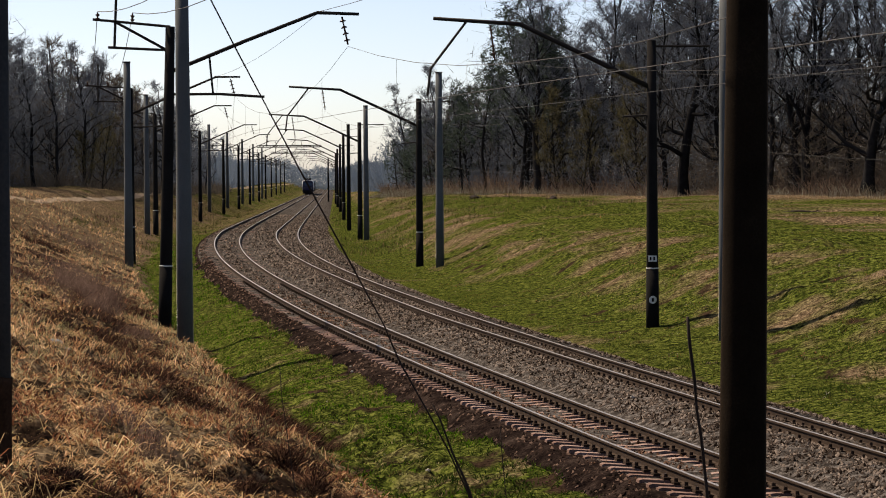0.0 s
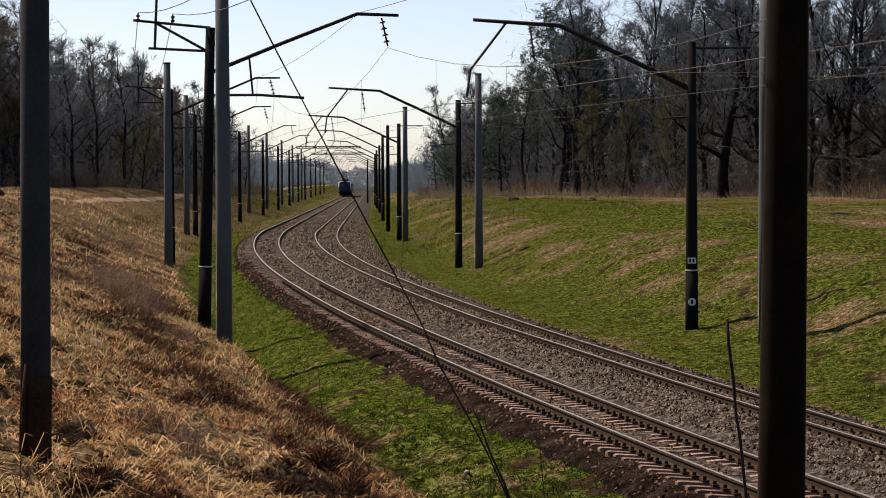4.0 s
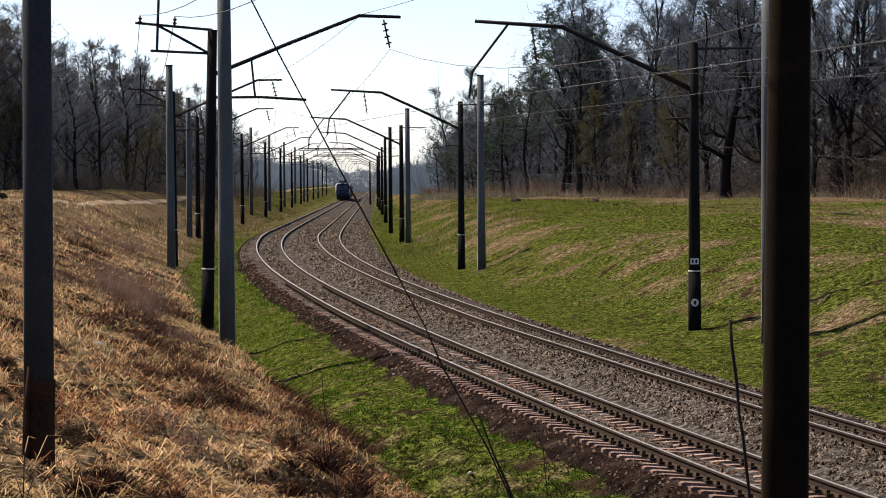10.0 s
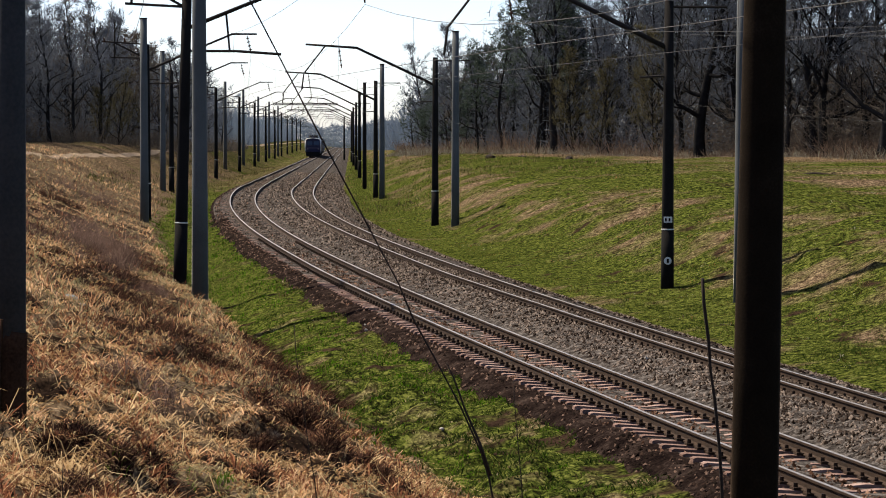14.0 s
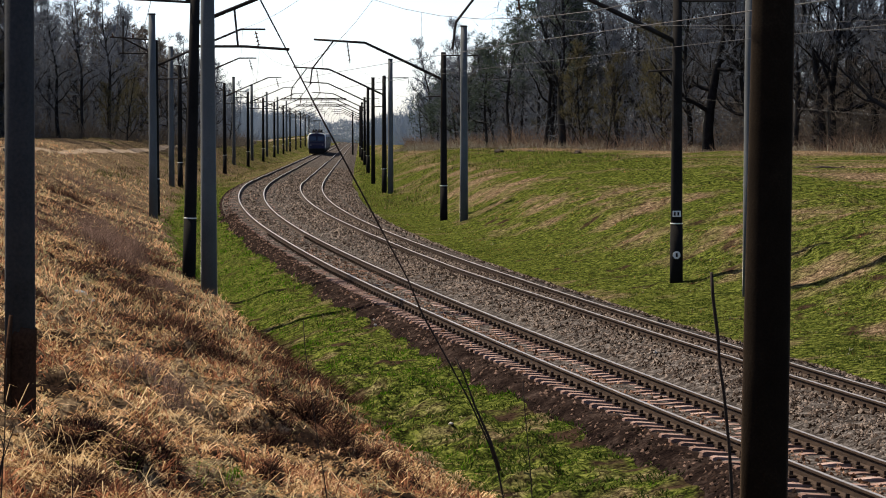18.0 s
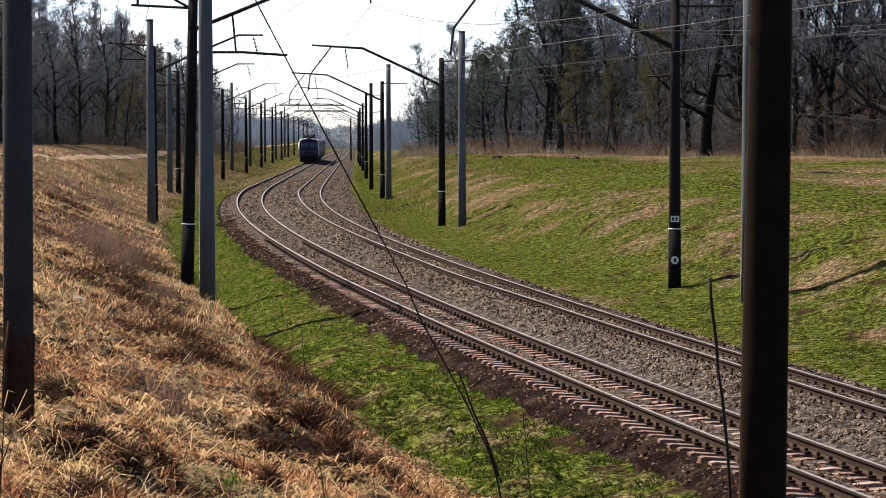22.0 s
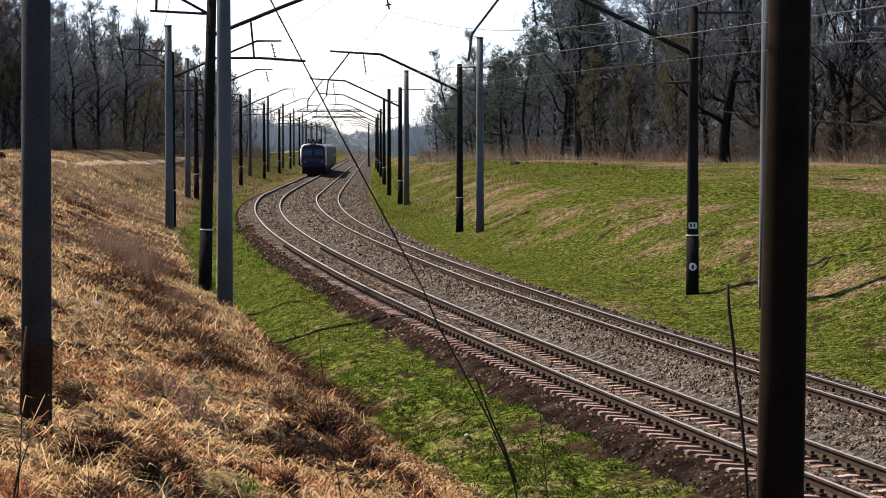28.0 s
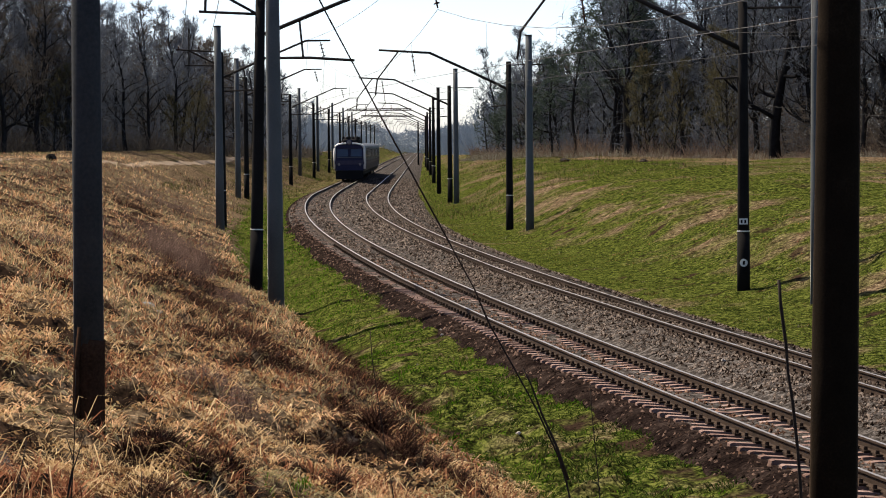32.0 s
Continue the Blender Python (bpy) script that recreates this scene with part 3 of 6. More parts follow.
def build_ballast():
    us = np.array([-2.6, -2.45, -2.3, -2.15, -2.0, -1.8, -1.65, -1.3, -0.9, -0.4, 0, 0.4, 0.9, 1.4, 1.65, 1.9, 2.15, 2.4, 2.6, 2.75, 3.2, 3.8, 4.4, 5.0, 5.5, 5.8, 6.1, 6.5, 7.0, 7.5, 7.9])
    ss = np.array([*np.arange(-90, 130, 0.5), *np.arange(130, 260, 2), *np.arange(260, 1100, 12)])
    verts = []
    for s in ss:
        x, y = at(np.full(len(us), s), us)
        z = bed(np.full(len(us), s), us) + 0.018 * ripple(x, y, 0.9, 4) + 0.02 * ripple(x, y, 3.1, 7)
        verts += list(zip(x, y, z))
    n = len(us)
    faces = [(i * n + j, i * n + j + 1, (i + 1) * n + j + 1, (i + 1) * n + j) for i in range(len(ss) - 1) for j in range(n - 1)]
    bed_ob = tagged(new("ballast", mesh_of("ballast", verts, faces, [GRAVEL_BED, DARK_BED], True)), "brown-grey crushed stone ballast under two curving tracks", "ballast", kind="structure")
    shoulder = np.concatenate([(us[:-1] < (-1.5 if q < 75 else -1.95)) for q in ss[:-1]]).astype(np.int32)
    bed_ob.data.polygons.foreach_set("material_index", shoulder)
    # loose stones, nearest stretch only
    rng = np.random.default_rng(3)
    n = 120000
    s = -24 + 105 * rng.random(n) ** 1.9
    u = rng.uniform(-2.3, 7.9, n)
    extra = rng.random(n) < 0.5
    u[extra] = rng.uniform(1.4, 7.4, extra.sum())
    s[extra] = -24 + 60 * rng.random(extra.sum()) ** 1.3
    away = rng.random(n) < 0.3
    s[away], u[away] = 25 + 215 * rng.random(away.sum()) ** 1.5, rng.uniform(-1.7, 7.6, away.sum())
    keep = np.ones(n, bool)
    for off in (-0.796, 0.796, SPACING - 0.796, SPACING + 0.796):
        keep &= np.abs(u - off) > 0.12
    beam = np.abs((s + 24.25) % 0.5 - 0.25) < 0.14
    keep &= ~(beam & (np.abs(u) < 1.42) & (np.abs(u) > 0.25))
    keep &= ~((np.abs(u) < 1.4) & (np.abs(u) > 0.5) & (rng.random(n) < 0.55))
    s, u = s[keep], u[keep]
    n = len(s)
    x, y = at(s, u)
    z = bed(s, u) + 0.018 * ripple(x, y, 0.9, 4) + 0.02 * ripple(x, y, 3.1, 7)
    size = rng.uniform(0.02, 0.048, n) * np.clip(0.85 + s / 110, 1, 1.7)
    oily = u < -1.3 + 0.2 * ripple(x, y, 2.0, 21)
    stained = ~oily & (u < 1.25) & (rng.random(n) > 0.95 * np.clip((s - 12) / 35, 0, 1))
    for pick, mat in ((~oily & ~stained, GRAVEL), (oily, DARK_STONE), (stained, RED_STONE)):
        stones(bed_ob, "loose_stones", np.c_[x, y, z][pick], size[pick], mat, rng)
    return bed_ob


def stones(parent, name, places, size, mat, rng):
    """Many uneven peaked stones half sunk in the bed, joined."""
    n = len(places)
    base = np.array([(1, 0, -0.35), (0, 1, -0.35), (-1, 0, -0.35), (0, -1, -0.35), (0, 0, 0.8)])
    v = base[None] * size[:, None, None] * rng.uniform(0.6, 1.4, (n, 5, 1)) + rng.normal(0, 0.25, (n, 5, 3)) * size[:, None, None]
    a = rng.uniform(0, 2 * math.pi, n)
    c, k = np.cos(a)[:, None], np.sin(a)[:, None]
    w = np.stack([v[:, :, 0] * c - v[:, :, 1] * k, v[:, :, 0] * k + v[:, :, 1] * c, v[:, :, 2]], 2) + places[:, None]
    t = np.array([(4, 0, 1), (4, 1, 2), (4, 2, 3), (4, 3, 0)])
    tris = (t[None] + 5 * np.arange(n)[:, None, None]).reshape(-1, 3)
    tagged(child(name, tri_mesh(name, w.reshape(-1, 3), tris, mat), parent), kind="stuff")


RAIL_SHAPE = [(-0.075, -0.18), (-0.075, -0.166), (-0.014, -0.14), (-0.011, -0.05), (-0.036, -0.032), (-0.036, -0.004), (-0.03, 0.0), (0.03, 0.0), (0.036, -0.004), (0.036, -0.032), (0.011, -0.05), (0.014, -0.14), (0.075, -0.166), (0.075, -0.18)]


def build_track(axis, name, label, first, last, step):
    track = empty(name, Matrix.Identity(4), label, "railway track", "tracks", "structure")
    ss = np.array([*np.arange(-90, 200, 1.5), *np.arange(200, 1100, 10)])
    for off in (-0.796, 0.796):
        o = round(axis + off, 3) if axis else off
        o = {3.304: SPACING - 0.796, 4.896: SPACING + 0.796}.get(o, o)
        verts, cap = [], []
        for s in ss:
            z = float(rail_top(s, o))
            for du, dz in RAIL_SHAPE:
                x, y = at(s, o + du)
                verts.append((float(x), float(y), z + dz))
            for du in (-0.029, 0.029):
                x, y = at(s, o + du)
                cap.append((float(x), float(y), z + 0.0025))
        k = len(RAIL_SHAPE)
        faces = [(i * k + j, (i + 1) * k + j, (i + 1) * k + (j + 1) % k, i * k + (j + 1) % k) for i in range(len(ss) - 1) for j in range(k)]
        rail = child("rail", mesh_of("rail", verts, faces, RUST), track)
        faces = [(2 * i, 2 * i + 1, 2 * i + 3, 2 * i + 2) for i in range(len(ss) - 1)]
        child("running_surface", mesh_of("running_surface", cap, faces, POLISHED, True), rail, "polished steel running surface")
    # one sleeper: tapered concrete beam, lower in the middle
    bm = bmesh.new()
    prof = [(-1.37, -0.02, 0.09), (-1.32, 0.0, 0.104), (-0.5, -0.005, 0.1), (-0.2, -0.05, 0.1), (0.2, -0.05, 0.1), (0.5, -0.005, 0.1), (1.32, 0.0, 0.104), (1.37, -0.02, 0.09)]
    rings = [[bm.verts.new((x, -w, -0.22)), bm.verts.new((x, w, -0.22)), bm.verts.new((x, w - 0.02, top)), bm.verts.new((x, -w + 0.02, top))] for x, top, w in prof]
    for a, b in zip(rings, rings[1:]):
        for q in range(4):
            bm.faces.new((a[q], b[q], b[(q + 1) % 4], a[(q + 1) % 4]))
    bm.faces.new(rings[0])
    bm.faces.new(rings[-1][::-1])
    bmesh.ops.recalc_face_normals(bm, faces=bm.faces)
    sleeper = bpy.data.meshes.new("sleeper")
    bm.to_mesh(sleeper)
    bm.free()
    sleeper.materials.append(SLEEPER)
    bm = bmesh.new()
    for x in (-0.796, 0.796):
        for dx in (-0.115, 0.115):
            box_into(bm, (0.12, 0.15, 0.035), (x + dx, 0, 0.02))
            bmesh.ops.create_cone(bm, cap_ends=True, segments=6, radius1=0.04, radius2=0.03, depth=0.08, matrix=Matrix.Translation((x + dx * 1.1, 0, 0.055)))
    fastening = bpy.data.meshes.new("fastening")
    bm.to_mesh(fastening)
    bm.free()
    fastening.materials.append(RUST)
    rng = random.Random(int(axis * 10) + 5)
    low, high = (-0.796, 0.796) if not axis else (SPACING - 0.796, SPACING + 0.796)
    rest = bmesh.new()
    count, s = 0, first
    while s < last:
        zl, zr = float(rail_top(s, low)), float(rail_top(s, high))
        x, y = at(s, axis)
        th = float(np.interp(s, S, TH))
        m = pose(float(x), float(y), (zl + zr) / 2 - 0.19 + rng.uniform(-0.006, 0.006), 0, math.degrees(math.atan2(zl - zr, 1.592)), math.degrees(-th) + rng.uniform(-0.8, 0.8))
        if count < 150:
            ob = child("sleeper", sleeper, track)
            ob.matrix_basis = m
            child("fastening", fastening, ob, "rusty rail clips and bolts").matrix_basis = Matrix.Identity(4)
        else:
            start = len(rest.verts)
            rest.from_mesh(sleeper)
            rest.verts.ensure_lookup_table()
            for v in rest.verts[start:]:
                v.co = m @ v.co
        count += 1
        s += step
    tagged(part("further_sleepers", rest, SLEEPER, track), kind="stuff")
    return track


# ---- masts of the overhead line ----
def insulator_into(bm, a, b, discs, r=0.11):
    a, b = Vector(a), Vector(b)
    tube_into(bm, [a, b], 0.03, 6)
    for i in range(discs):
        p = a.lerp(b, (i + 0.7) / (discs + 0.4))
        d = (b - a).normalized()
        tube_into(bm, [p - d * 0.05, p, p + d * 0.02], [0.04, r, r * 0.9], 8)


def concrete_shaft(tall, foot, head, mat, parent, name="shaft"):
    bm = tube([(0, 0, z) for z in (-0.8, tall * 0.33, tall * 0.66, tall)], [foot / 2 + (head - foot) / 2 * k / 3 for k in range(4)], 18)
    return part(name, bm, mat, parent)


def dark_mast(m, side, detail=1, ringed=True, skin=None, foot=0.43):
    """A conical concrete mast with its bracket over the track (towards +x) and cross-arms on the field side."""
    mast = empty("catenary_mast", m, "dark conical concrete catenary mast with steel bracket in the grass" if side < 0 else "dark concrete catenary mast with bent steel arm below the bank", "mast", "catenary masts")
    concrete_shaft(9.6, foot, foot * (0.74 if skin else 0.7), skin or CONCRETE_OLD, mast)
    if ringed:
        part("base_coating", tube([(0, 0, -0.6), (0, 0, 1.95)], [0.222, 0.208], 14), BITUMEN, mast, "black bitumen coat round the foot")
        part("ring", tube([(0, 0, 1.95), (0, 0, 1.99)], 0.213, 14), WHITE_PAINT, mast, "thin pale ring")
    if side < 0:
        arm = part("bracket_arm", tube([(0, 0, 8.15), (2.35, 0, 9.2), (4.7, 0, 10.2), (6.05, 0, 10.2)], [0.075, 0.07, 0.065, 0.055], 6), STEEL, mast)
        part("registration_arm", tube([(0.1, 0, 7.45), (1.6, 0, 7.5), (3.05, 0, 7.45)], 0.045, 5), STEEL, mast)
        part("drop_link", tube([(1.25, 0, 8.75), (1.4, 0, 7.5)], 0.035, 5), STEEL, mast)
        bm = bmesh.new()
        insulator_into(bm, (5.5, 0, 10.1), (5.72, 0, 9.2), 4)
        part("insulator_string", bm, INSULATOR, arm, "string of dark glazed insulators")
        if detail:
            bm = tube([(0, 0, 9.6), (-2.45, 0, 9.75)], 0.045, 5)
            part("cross_arm", bm, STEEL, mast)
            part("lower_cross_arm", tube([(-0.1, 0, 8.85), (-1.95, 0, 8.88)], 0.045, 5), STEEL, mast)
            part("upright", tube([(-1.75, 0, 8.85), (-1.72, 0, 10.9)], 0.045, 5), STEEL, mast)
            part("brace", tube([(-1.72, 0, 9.68), (0, 0, 8.8)], 0.045, 5), STEEL, mast)
            for x in (-2.3, -1.2):
                bm = bmesh.new()
                insulator_into(bm, (x, 0, 9.7), (x, 0, 9.98), 2, 0.07)
                part("pin_insulator", bm, INSULATOR, mast, "small dark pin insulator")
    else:
        arm = part("bracket_arm", tube([(0, 0, 8.0), (2.3, 0, 9.1), (4.5, 0, 10.12), (7.4, 0, 10.3)], [0.09, 0.085, 0.08, 0.065], 6), STEEL, mast)
        part("strut", tube([(6.3, 0, 10.2), (7.5, 0, 8.65), (7.62, 0, 7.75)], 0.045, 5), STEEL, mast)
        bm = bmesh.new()
        insulator_into(bm, (5.5, 0, 10.1), (5.35, 0, 8.95), 4, 0.08)
        part("insulator_string", bm, INSULATOR, arm, "string of dark glazed insulators")
        if detail:
            part("cross_arm", tube([(0, 0, 9.4), (-2.0, 0, 9.42), (-2.02, 0, 8.95)], 0.04, 5), STEEL, mast)
            part("lower_arm", tube([(0.1, 0, 7.1), (1.0, 0, 7.05)], 0.04, 5), STEEL, mast)
    return mast


LEANING = {21.6: 0.8, 75.6: 1.65}  # degrees towards the track, by distance


def mast_pose(x, y, side):
    s, u = station(x, y)
    th = float(np.interp(s, S, TH))
    return pose(x, y, float(height(x, y)), 0, 0, math.degrees(-th) + (0 if side < 0 else 180)) @ pose(0, 0, 0, 0, LEANING.get(y, 0.0), 0)


LEFT_DARK = [(3.55, 21.6), (-6.02, 75.6), (-12.15, 130.4), (-15.5, 186.9), (-16.1, 251), (-16.5, 304), (-17.0, 355), (-17.7, 410), (-18.3, 465), (-19.0, 520), (-19.6, 575), (-20.2, 630), (-20.8, 690), (-21.4, 750)]
LEFT_GREY = [(-4.69, 66.0), (-11.82, 125.2), (-15.84, 183), (-17.6, 292), (-17.9, 340), (-18.3, 395), (-18.8, 450), (-19.2, 505)]
RIGHT_DARK = [(10.05, 78.8), (3.84, 135.0), (0.63, 193.6), (-0.96, 266.1), (-1.68, 334.9), (-2.4, 388), (-3.06, 441.6), (-3.46, 500), (-3.89, 560), (-4.31, 620), (-4.74, 680)]
RIGHT_GREY = [(11.39, 71.6), (4.84, 130.7), (1.12, 189.1)]
PLAIN_DARK = [(-0.31, 214.9), (-5.05, 502.3)]


def build_masts():
    for rows, side in ((LEFT_DARK, -1), (RIGHT_DARK, 1)):
        near = dark_mast(mast_pose(*rows[1 if side < 0 else 0], side), side)
        for i, (x, y) in enumerate(rows):
            if i == (1 if side < 0 else 0):
                continue
            if side < 0 and i == 0:
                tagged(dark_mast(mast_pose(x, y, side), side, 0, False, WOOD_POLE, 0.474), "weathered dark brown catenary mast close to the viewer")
                continue
            copy_thing(near, mast_pose(x, y, side))
    grey = empty("concrete_post", mast_pose(*LEFT_GREY[0], -1), "tall new light grey concrete post standing in grass", "post", "grey posts")
    concrete_shaft(10.8, 0.47, 0.36, CONCRETE_NEW, grey)
    part("top_band", tube([(0, 0, 10.72), (0, 0, 10.8)], 0.2, 14), STEEL, grey)
    for x, y in LEFT_GREY[1:] + RIGHT_GREY:
        copy_thing(grey, mast_pose(x, y, -1 if x < -4.6 else 1))
    for x, y in PLAIN_DARK:
        stump = empty("dark_post", mast_pose(x, y, 1), "plain dark concrete post beside the far track", "post", "dark posts")
        concrete_shaft(9.6, 0.4, 0.3, CONCRETE_OLD, stump)
        part("cap", tube([(0, 0, 9.58), (0, 0, 9.66)], 0.17, 10), STEEL, stump)
    # plates on the mast below the bank
    x, y = RIGHT_DARK[0]
    z = float(height(x, y))
    plate = empty("mast_plate", pose(x - 0.02, y - 0.225, z + 2.3), "small faded white plate with dark bars on a mast", "plate")
    part("panel", box((0.28, 0.012, 0.2), (0, 0, 0)), WHITE_PAINT, plate)
    for dx in (-0.07, 0.05):
        part("bar", box((0.06, 0.008, 0.12), (dx, -0.009, 0)), BITUMEN, plate)
    disc = empty("mast_disc", pose(x - 0.02, y - 0.235, z + 0.92), "round faded white sign with a dark mark on a mast", "plate")
    bm = bmesh.new()
    bmesh.ops.create_cone(bm, cap_ends=True, segments=20, radius1=0.13, radius2=0.13, depth=0.015, matrix=pose(0, 0, 0, 90))
    part("disc", bm, WHITE_PAINT, disc)
    part("bar", box((0.07, 0.008, 0.13), (0, -0.012, 0)), BITUMEN, disc)
    # rigid cross-spans over both tracks far down the line
    for y in (352, 430):
        s, _ = station(-10.5, y)
        x, yy = at(s, 0)
        beam = empty("portal_beam", pose(float(x), float(yy), float(grade(s)) + 9.0, 0, 0, math.degrees(-float(np.interp(s, S, TH)))), "slender steel cross-span over both tracks", "portal")
        part("upper_chord", tube([(-3.6, 0, 0.12), (6.0, 0, 0.12)], 0.07, 5), STEEL, beam)
        part("lower_chord", tube([(-3.6, 0, -0.12), (6.0, 0, -0.12)], 0.07, 5), STEEL, beam)
        bm = bmesh.new()
        for k in range(9):
            tube_into(bm, [(-3.4 + k, 0, -0.12), (-2.9 + k, 0, 0.12), (-2.4 + k, 0, -0.12)], 0.03, 4)
        part("lattice", bm, STEEL, beam)


# ---- wires ----
def wire(name, points, sag, r, mat, label, drop=None):
    """A wire from support to support. drop: a second wire height for droppers."""
    bm = bmesh.new()
    path = []
    for a, b in zip(points, points[1:]):
        n = 10
        for k in range(n + (b is points[-1])):
            f = k / n
            p = Vector(a).lerp(Vector(b), f)
            path.append(p - Vector((0, 0, sag * 4 * f * (1 - f))))
    tube_into(bm, path, r, 4)
    ob = tagged(new(name), label, "wire", "overhead wires")
    part("strand", bm, mat, ob)
    if drop is not None:
        for a, b in list(zip(points, points[1:]))[:6]:
            for f in (0.15, 0.32, 0.5, 0.68, 0.85):
                p = Vector(a).lerp(Vector(b), f)
                top = p.z - sag * 4 * f * (1 - f)
                low = drop(p)
                if top - low > 0.1:
                    part("dropper", tube([(p.x, p.y, top), (p.x, p.y, low)], r * 0.6, 3), mat, ob)
    return ob


def mast_point(x, y, side, dx, z):
    return tuple(mast_pose(x, y, side) @ Vector((dx, 0, z)))


def build_wires():
    def run(rows, side, dx, z):
        return [mast_point(x, y, side, dx, z) for x, y in rows]

    first = at(-54.0, 9.9)
    right = [(float(first[0]), float(first[1]))] + RIGHT_DARK
    left = LEFT_DARK

    def contact(off):
        def low(p):
            s, _ = station(p.x, p.y)
            return float(grade(s)) + 6.5
        return low

    near_top, far_top = run(left, -1, 5.72, 9.15), run(right, 1, 5.35, 8.9)
    wire("messenger_wire", near_top, 1.5, 0.008, WIRE, "thin dark messenger wire with droppers above the track", contact(0))
    wire("messenger_wire", far_top, 1.5, 0.0048, WIRE_PALE, "thin pale messenger wire with droppers above the track", contact(0))
    for off, mat in ((0.0, WIRE), (SPACING, WIRE_PALE)):
        ss = np.arange(-60, 640, 20)
        x, y = at(ss, np.full(len(ss), off + 0.0))
        wire("contact_wire", list(zip(x, y, grade(ss) + 6.5)), 0.0, 0.007, mat, "thin taut contact wire over the rails")
    wire("feeder_wire", run(left, -1, -2.3, 10.0), 0.9, 0.012, WIRE, "dark feeder wire on the field side of the masts")
    wire("feeder_wire", run(left, -1, -1.2, 10.0), 1.0, 0.012, WIRE, "dark feeder wire on the field side of the masts")
    wire("feeder_wire", run(left, -1, 4.8, 10.25), 0.3, 0.009, WIRE, "thin dark wire along the bracket arms")
    wire("feeder_wire", run(right, 1, -2.02, 8.95), 1.0, 0.0048, WIRE_PALE, "pale feeder wire beside the bank")
    wire("feeder_wire", run(right, 1, -0.2, 8.5), 1.0, 0.0048, WIRE_PALE, "pale feeder wire beside the bank")
    wire("feeder_wire", run(right, 1, -0.2, 6.2), 0.9, 0.004, WIRE_PALE, "thin pale wire low on the masts")


# ---- posts and stems near the viewer ----
def rooted(points):
    """Points of a stem, carried on down into the soil."""
    points = [Vector(p) for p in points]
    d = (points[-1] - points[-2]).normalized()
    d = (d + Vector((0, 0, -0.6))).normalized()
    while points[-1].z > float(height(points[-1].x, points[-1].y)) - 0.05 and len(points) < 40:
        points.append(points[-1] + d * 0.15)
    return points


def stem_thing(name, label, lines, radii):
    ob = empty(name, Matrix.Identity(4), label, "plant stem")
    for k, (line, (r0, r1)) in enumerate(zip(lines, radii)):
        line = rooted(line) if k == 0 else [Vector(p) for p in line]
        n = len(line)
        rng = random.Random(n)
        part("stem" if k == 0 else "side_shoot", tube(line, [(r0 + (r1 - r0) * i / (n - 1)) * rng.uniform(0.85, 1.2) for i in range(n)], 6), STEM, ob)
    return ob


def build_foreground():
    x, y = -3.176, 21.0
    post = empty("line_post", pose(x, y, float(height(x, y)), 0, 0.45, 4), "dark weathered post standing in dry grass", "post")
    bm = tube([(0, 0, -0.5), (0, 0, 2.5), (0, 0, 7.5)], [0.138, 0.132, 0.117], 14)
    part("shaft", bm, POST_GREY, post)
    part("foot", tube([(0, 0, -0.5), (0, 0, 0.35), (0.01, -0.005, 0.62), (0.03, -0.01, 0.7)], [0.141, 0.1405, 0.139, 0.125], 14), POST_FOOT, post, "rotten brown wooden sleeve round the foot")
    part("stub", tube([(-0.11, -0.13, -0.3), (-0.1, -0.12, 0.4), (-0.07, -0.12, 0.8)], [0.035, 0.03, 0.018], 8), POST_FOOT, post, "splintered brown wooden stub beside the foot")
    stem_thing("leaning_stem", "long thin bare stem leaning across the view", [[(-0.826, 12.000, 5.891), (-0.706, 12.000, 5.663), (-0.583, 12.000, 5.417), (-0.452, 12.000, 5.165), (-0.266, 12.000, 4.803), (0.010, 12.000, 4.284), (0.158, 12.000, 4.004), (0.231, 12.000, 3.827), (0.371, 12.000, 3.571), (0.473, 12.000, 3.379), (0.576, 12.000, 3.151), (0.618, 12.000, 3.020)],[(0.398, 11.950, 3.608), (0.438, 11.950, 3.526), (0.497, 11.950, 3.361), (0.568, 11.950, 3.202), (0.627, 11.950, 3.028)]], [(0.0035, 0.008), (0.003, 0.008)])
    stem_thing("bare_stick", "dark crooked bare shoot standing upright", [[(1.568, 11.000, 4.100), (1.576, 11.000, 3.983), (1.600, 11.000, 3.797), (1.609, 11.000, 3.664), (1.630, 11.000, 3.531), (1.655, 11.000, 3.291), (1.666, 11.000, 3.131)]], [(0.007, 0.012)])
    for line in ([(-0.391, 12.500, 3.758), (-0.383, 12.500, 3.608), (-0.351, 12.500, 3.367), (-0.310, 12.500, 3.065), (-0.287, 12.500, 2.944)],
                 [(-2.067, 11.600, 3.301), (-2.089, 11.600, 3.189), (-2.129, 11.600, 3.021), (-2.144, 11.600, 2.964)],
                 [(-1.975, 12.600, 3.549), (-1.981, 12.600, 3.412), (-1.991, 12.600, 3.138), (-2.004, 12.600, 2.955), (-2.012, 12.600, 2.833)],
                 [(-1.513, 11.700, 3.124), (-1.517, 11.700, 3.056), (-1.516, 11.700, 2.971)],
                 [(-1.917, 11.900, 3.272), (-1.896, 11.900, 3.202), (-1.882, 11.900, 3.159), (-1.904, 11.900, 3.058), (-1.923, 11.900, 2.957)],
                 [(-1.825, 11.900, 3.288), (-1.868, 11.900, 3.167), (-1.886, 11.900, 3.116)],
                 [(0.836, 13.500, 3.366), (0.848, 13.500, 3.170), (0.872, 13.500, 2.902), (0.884, 13.500, 2.778)]):
        stem_thing("dry_shoot", "thin dark dry shoot in the grass", [line], [(0.0025, 0.006)])


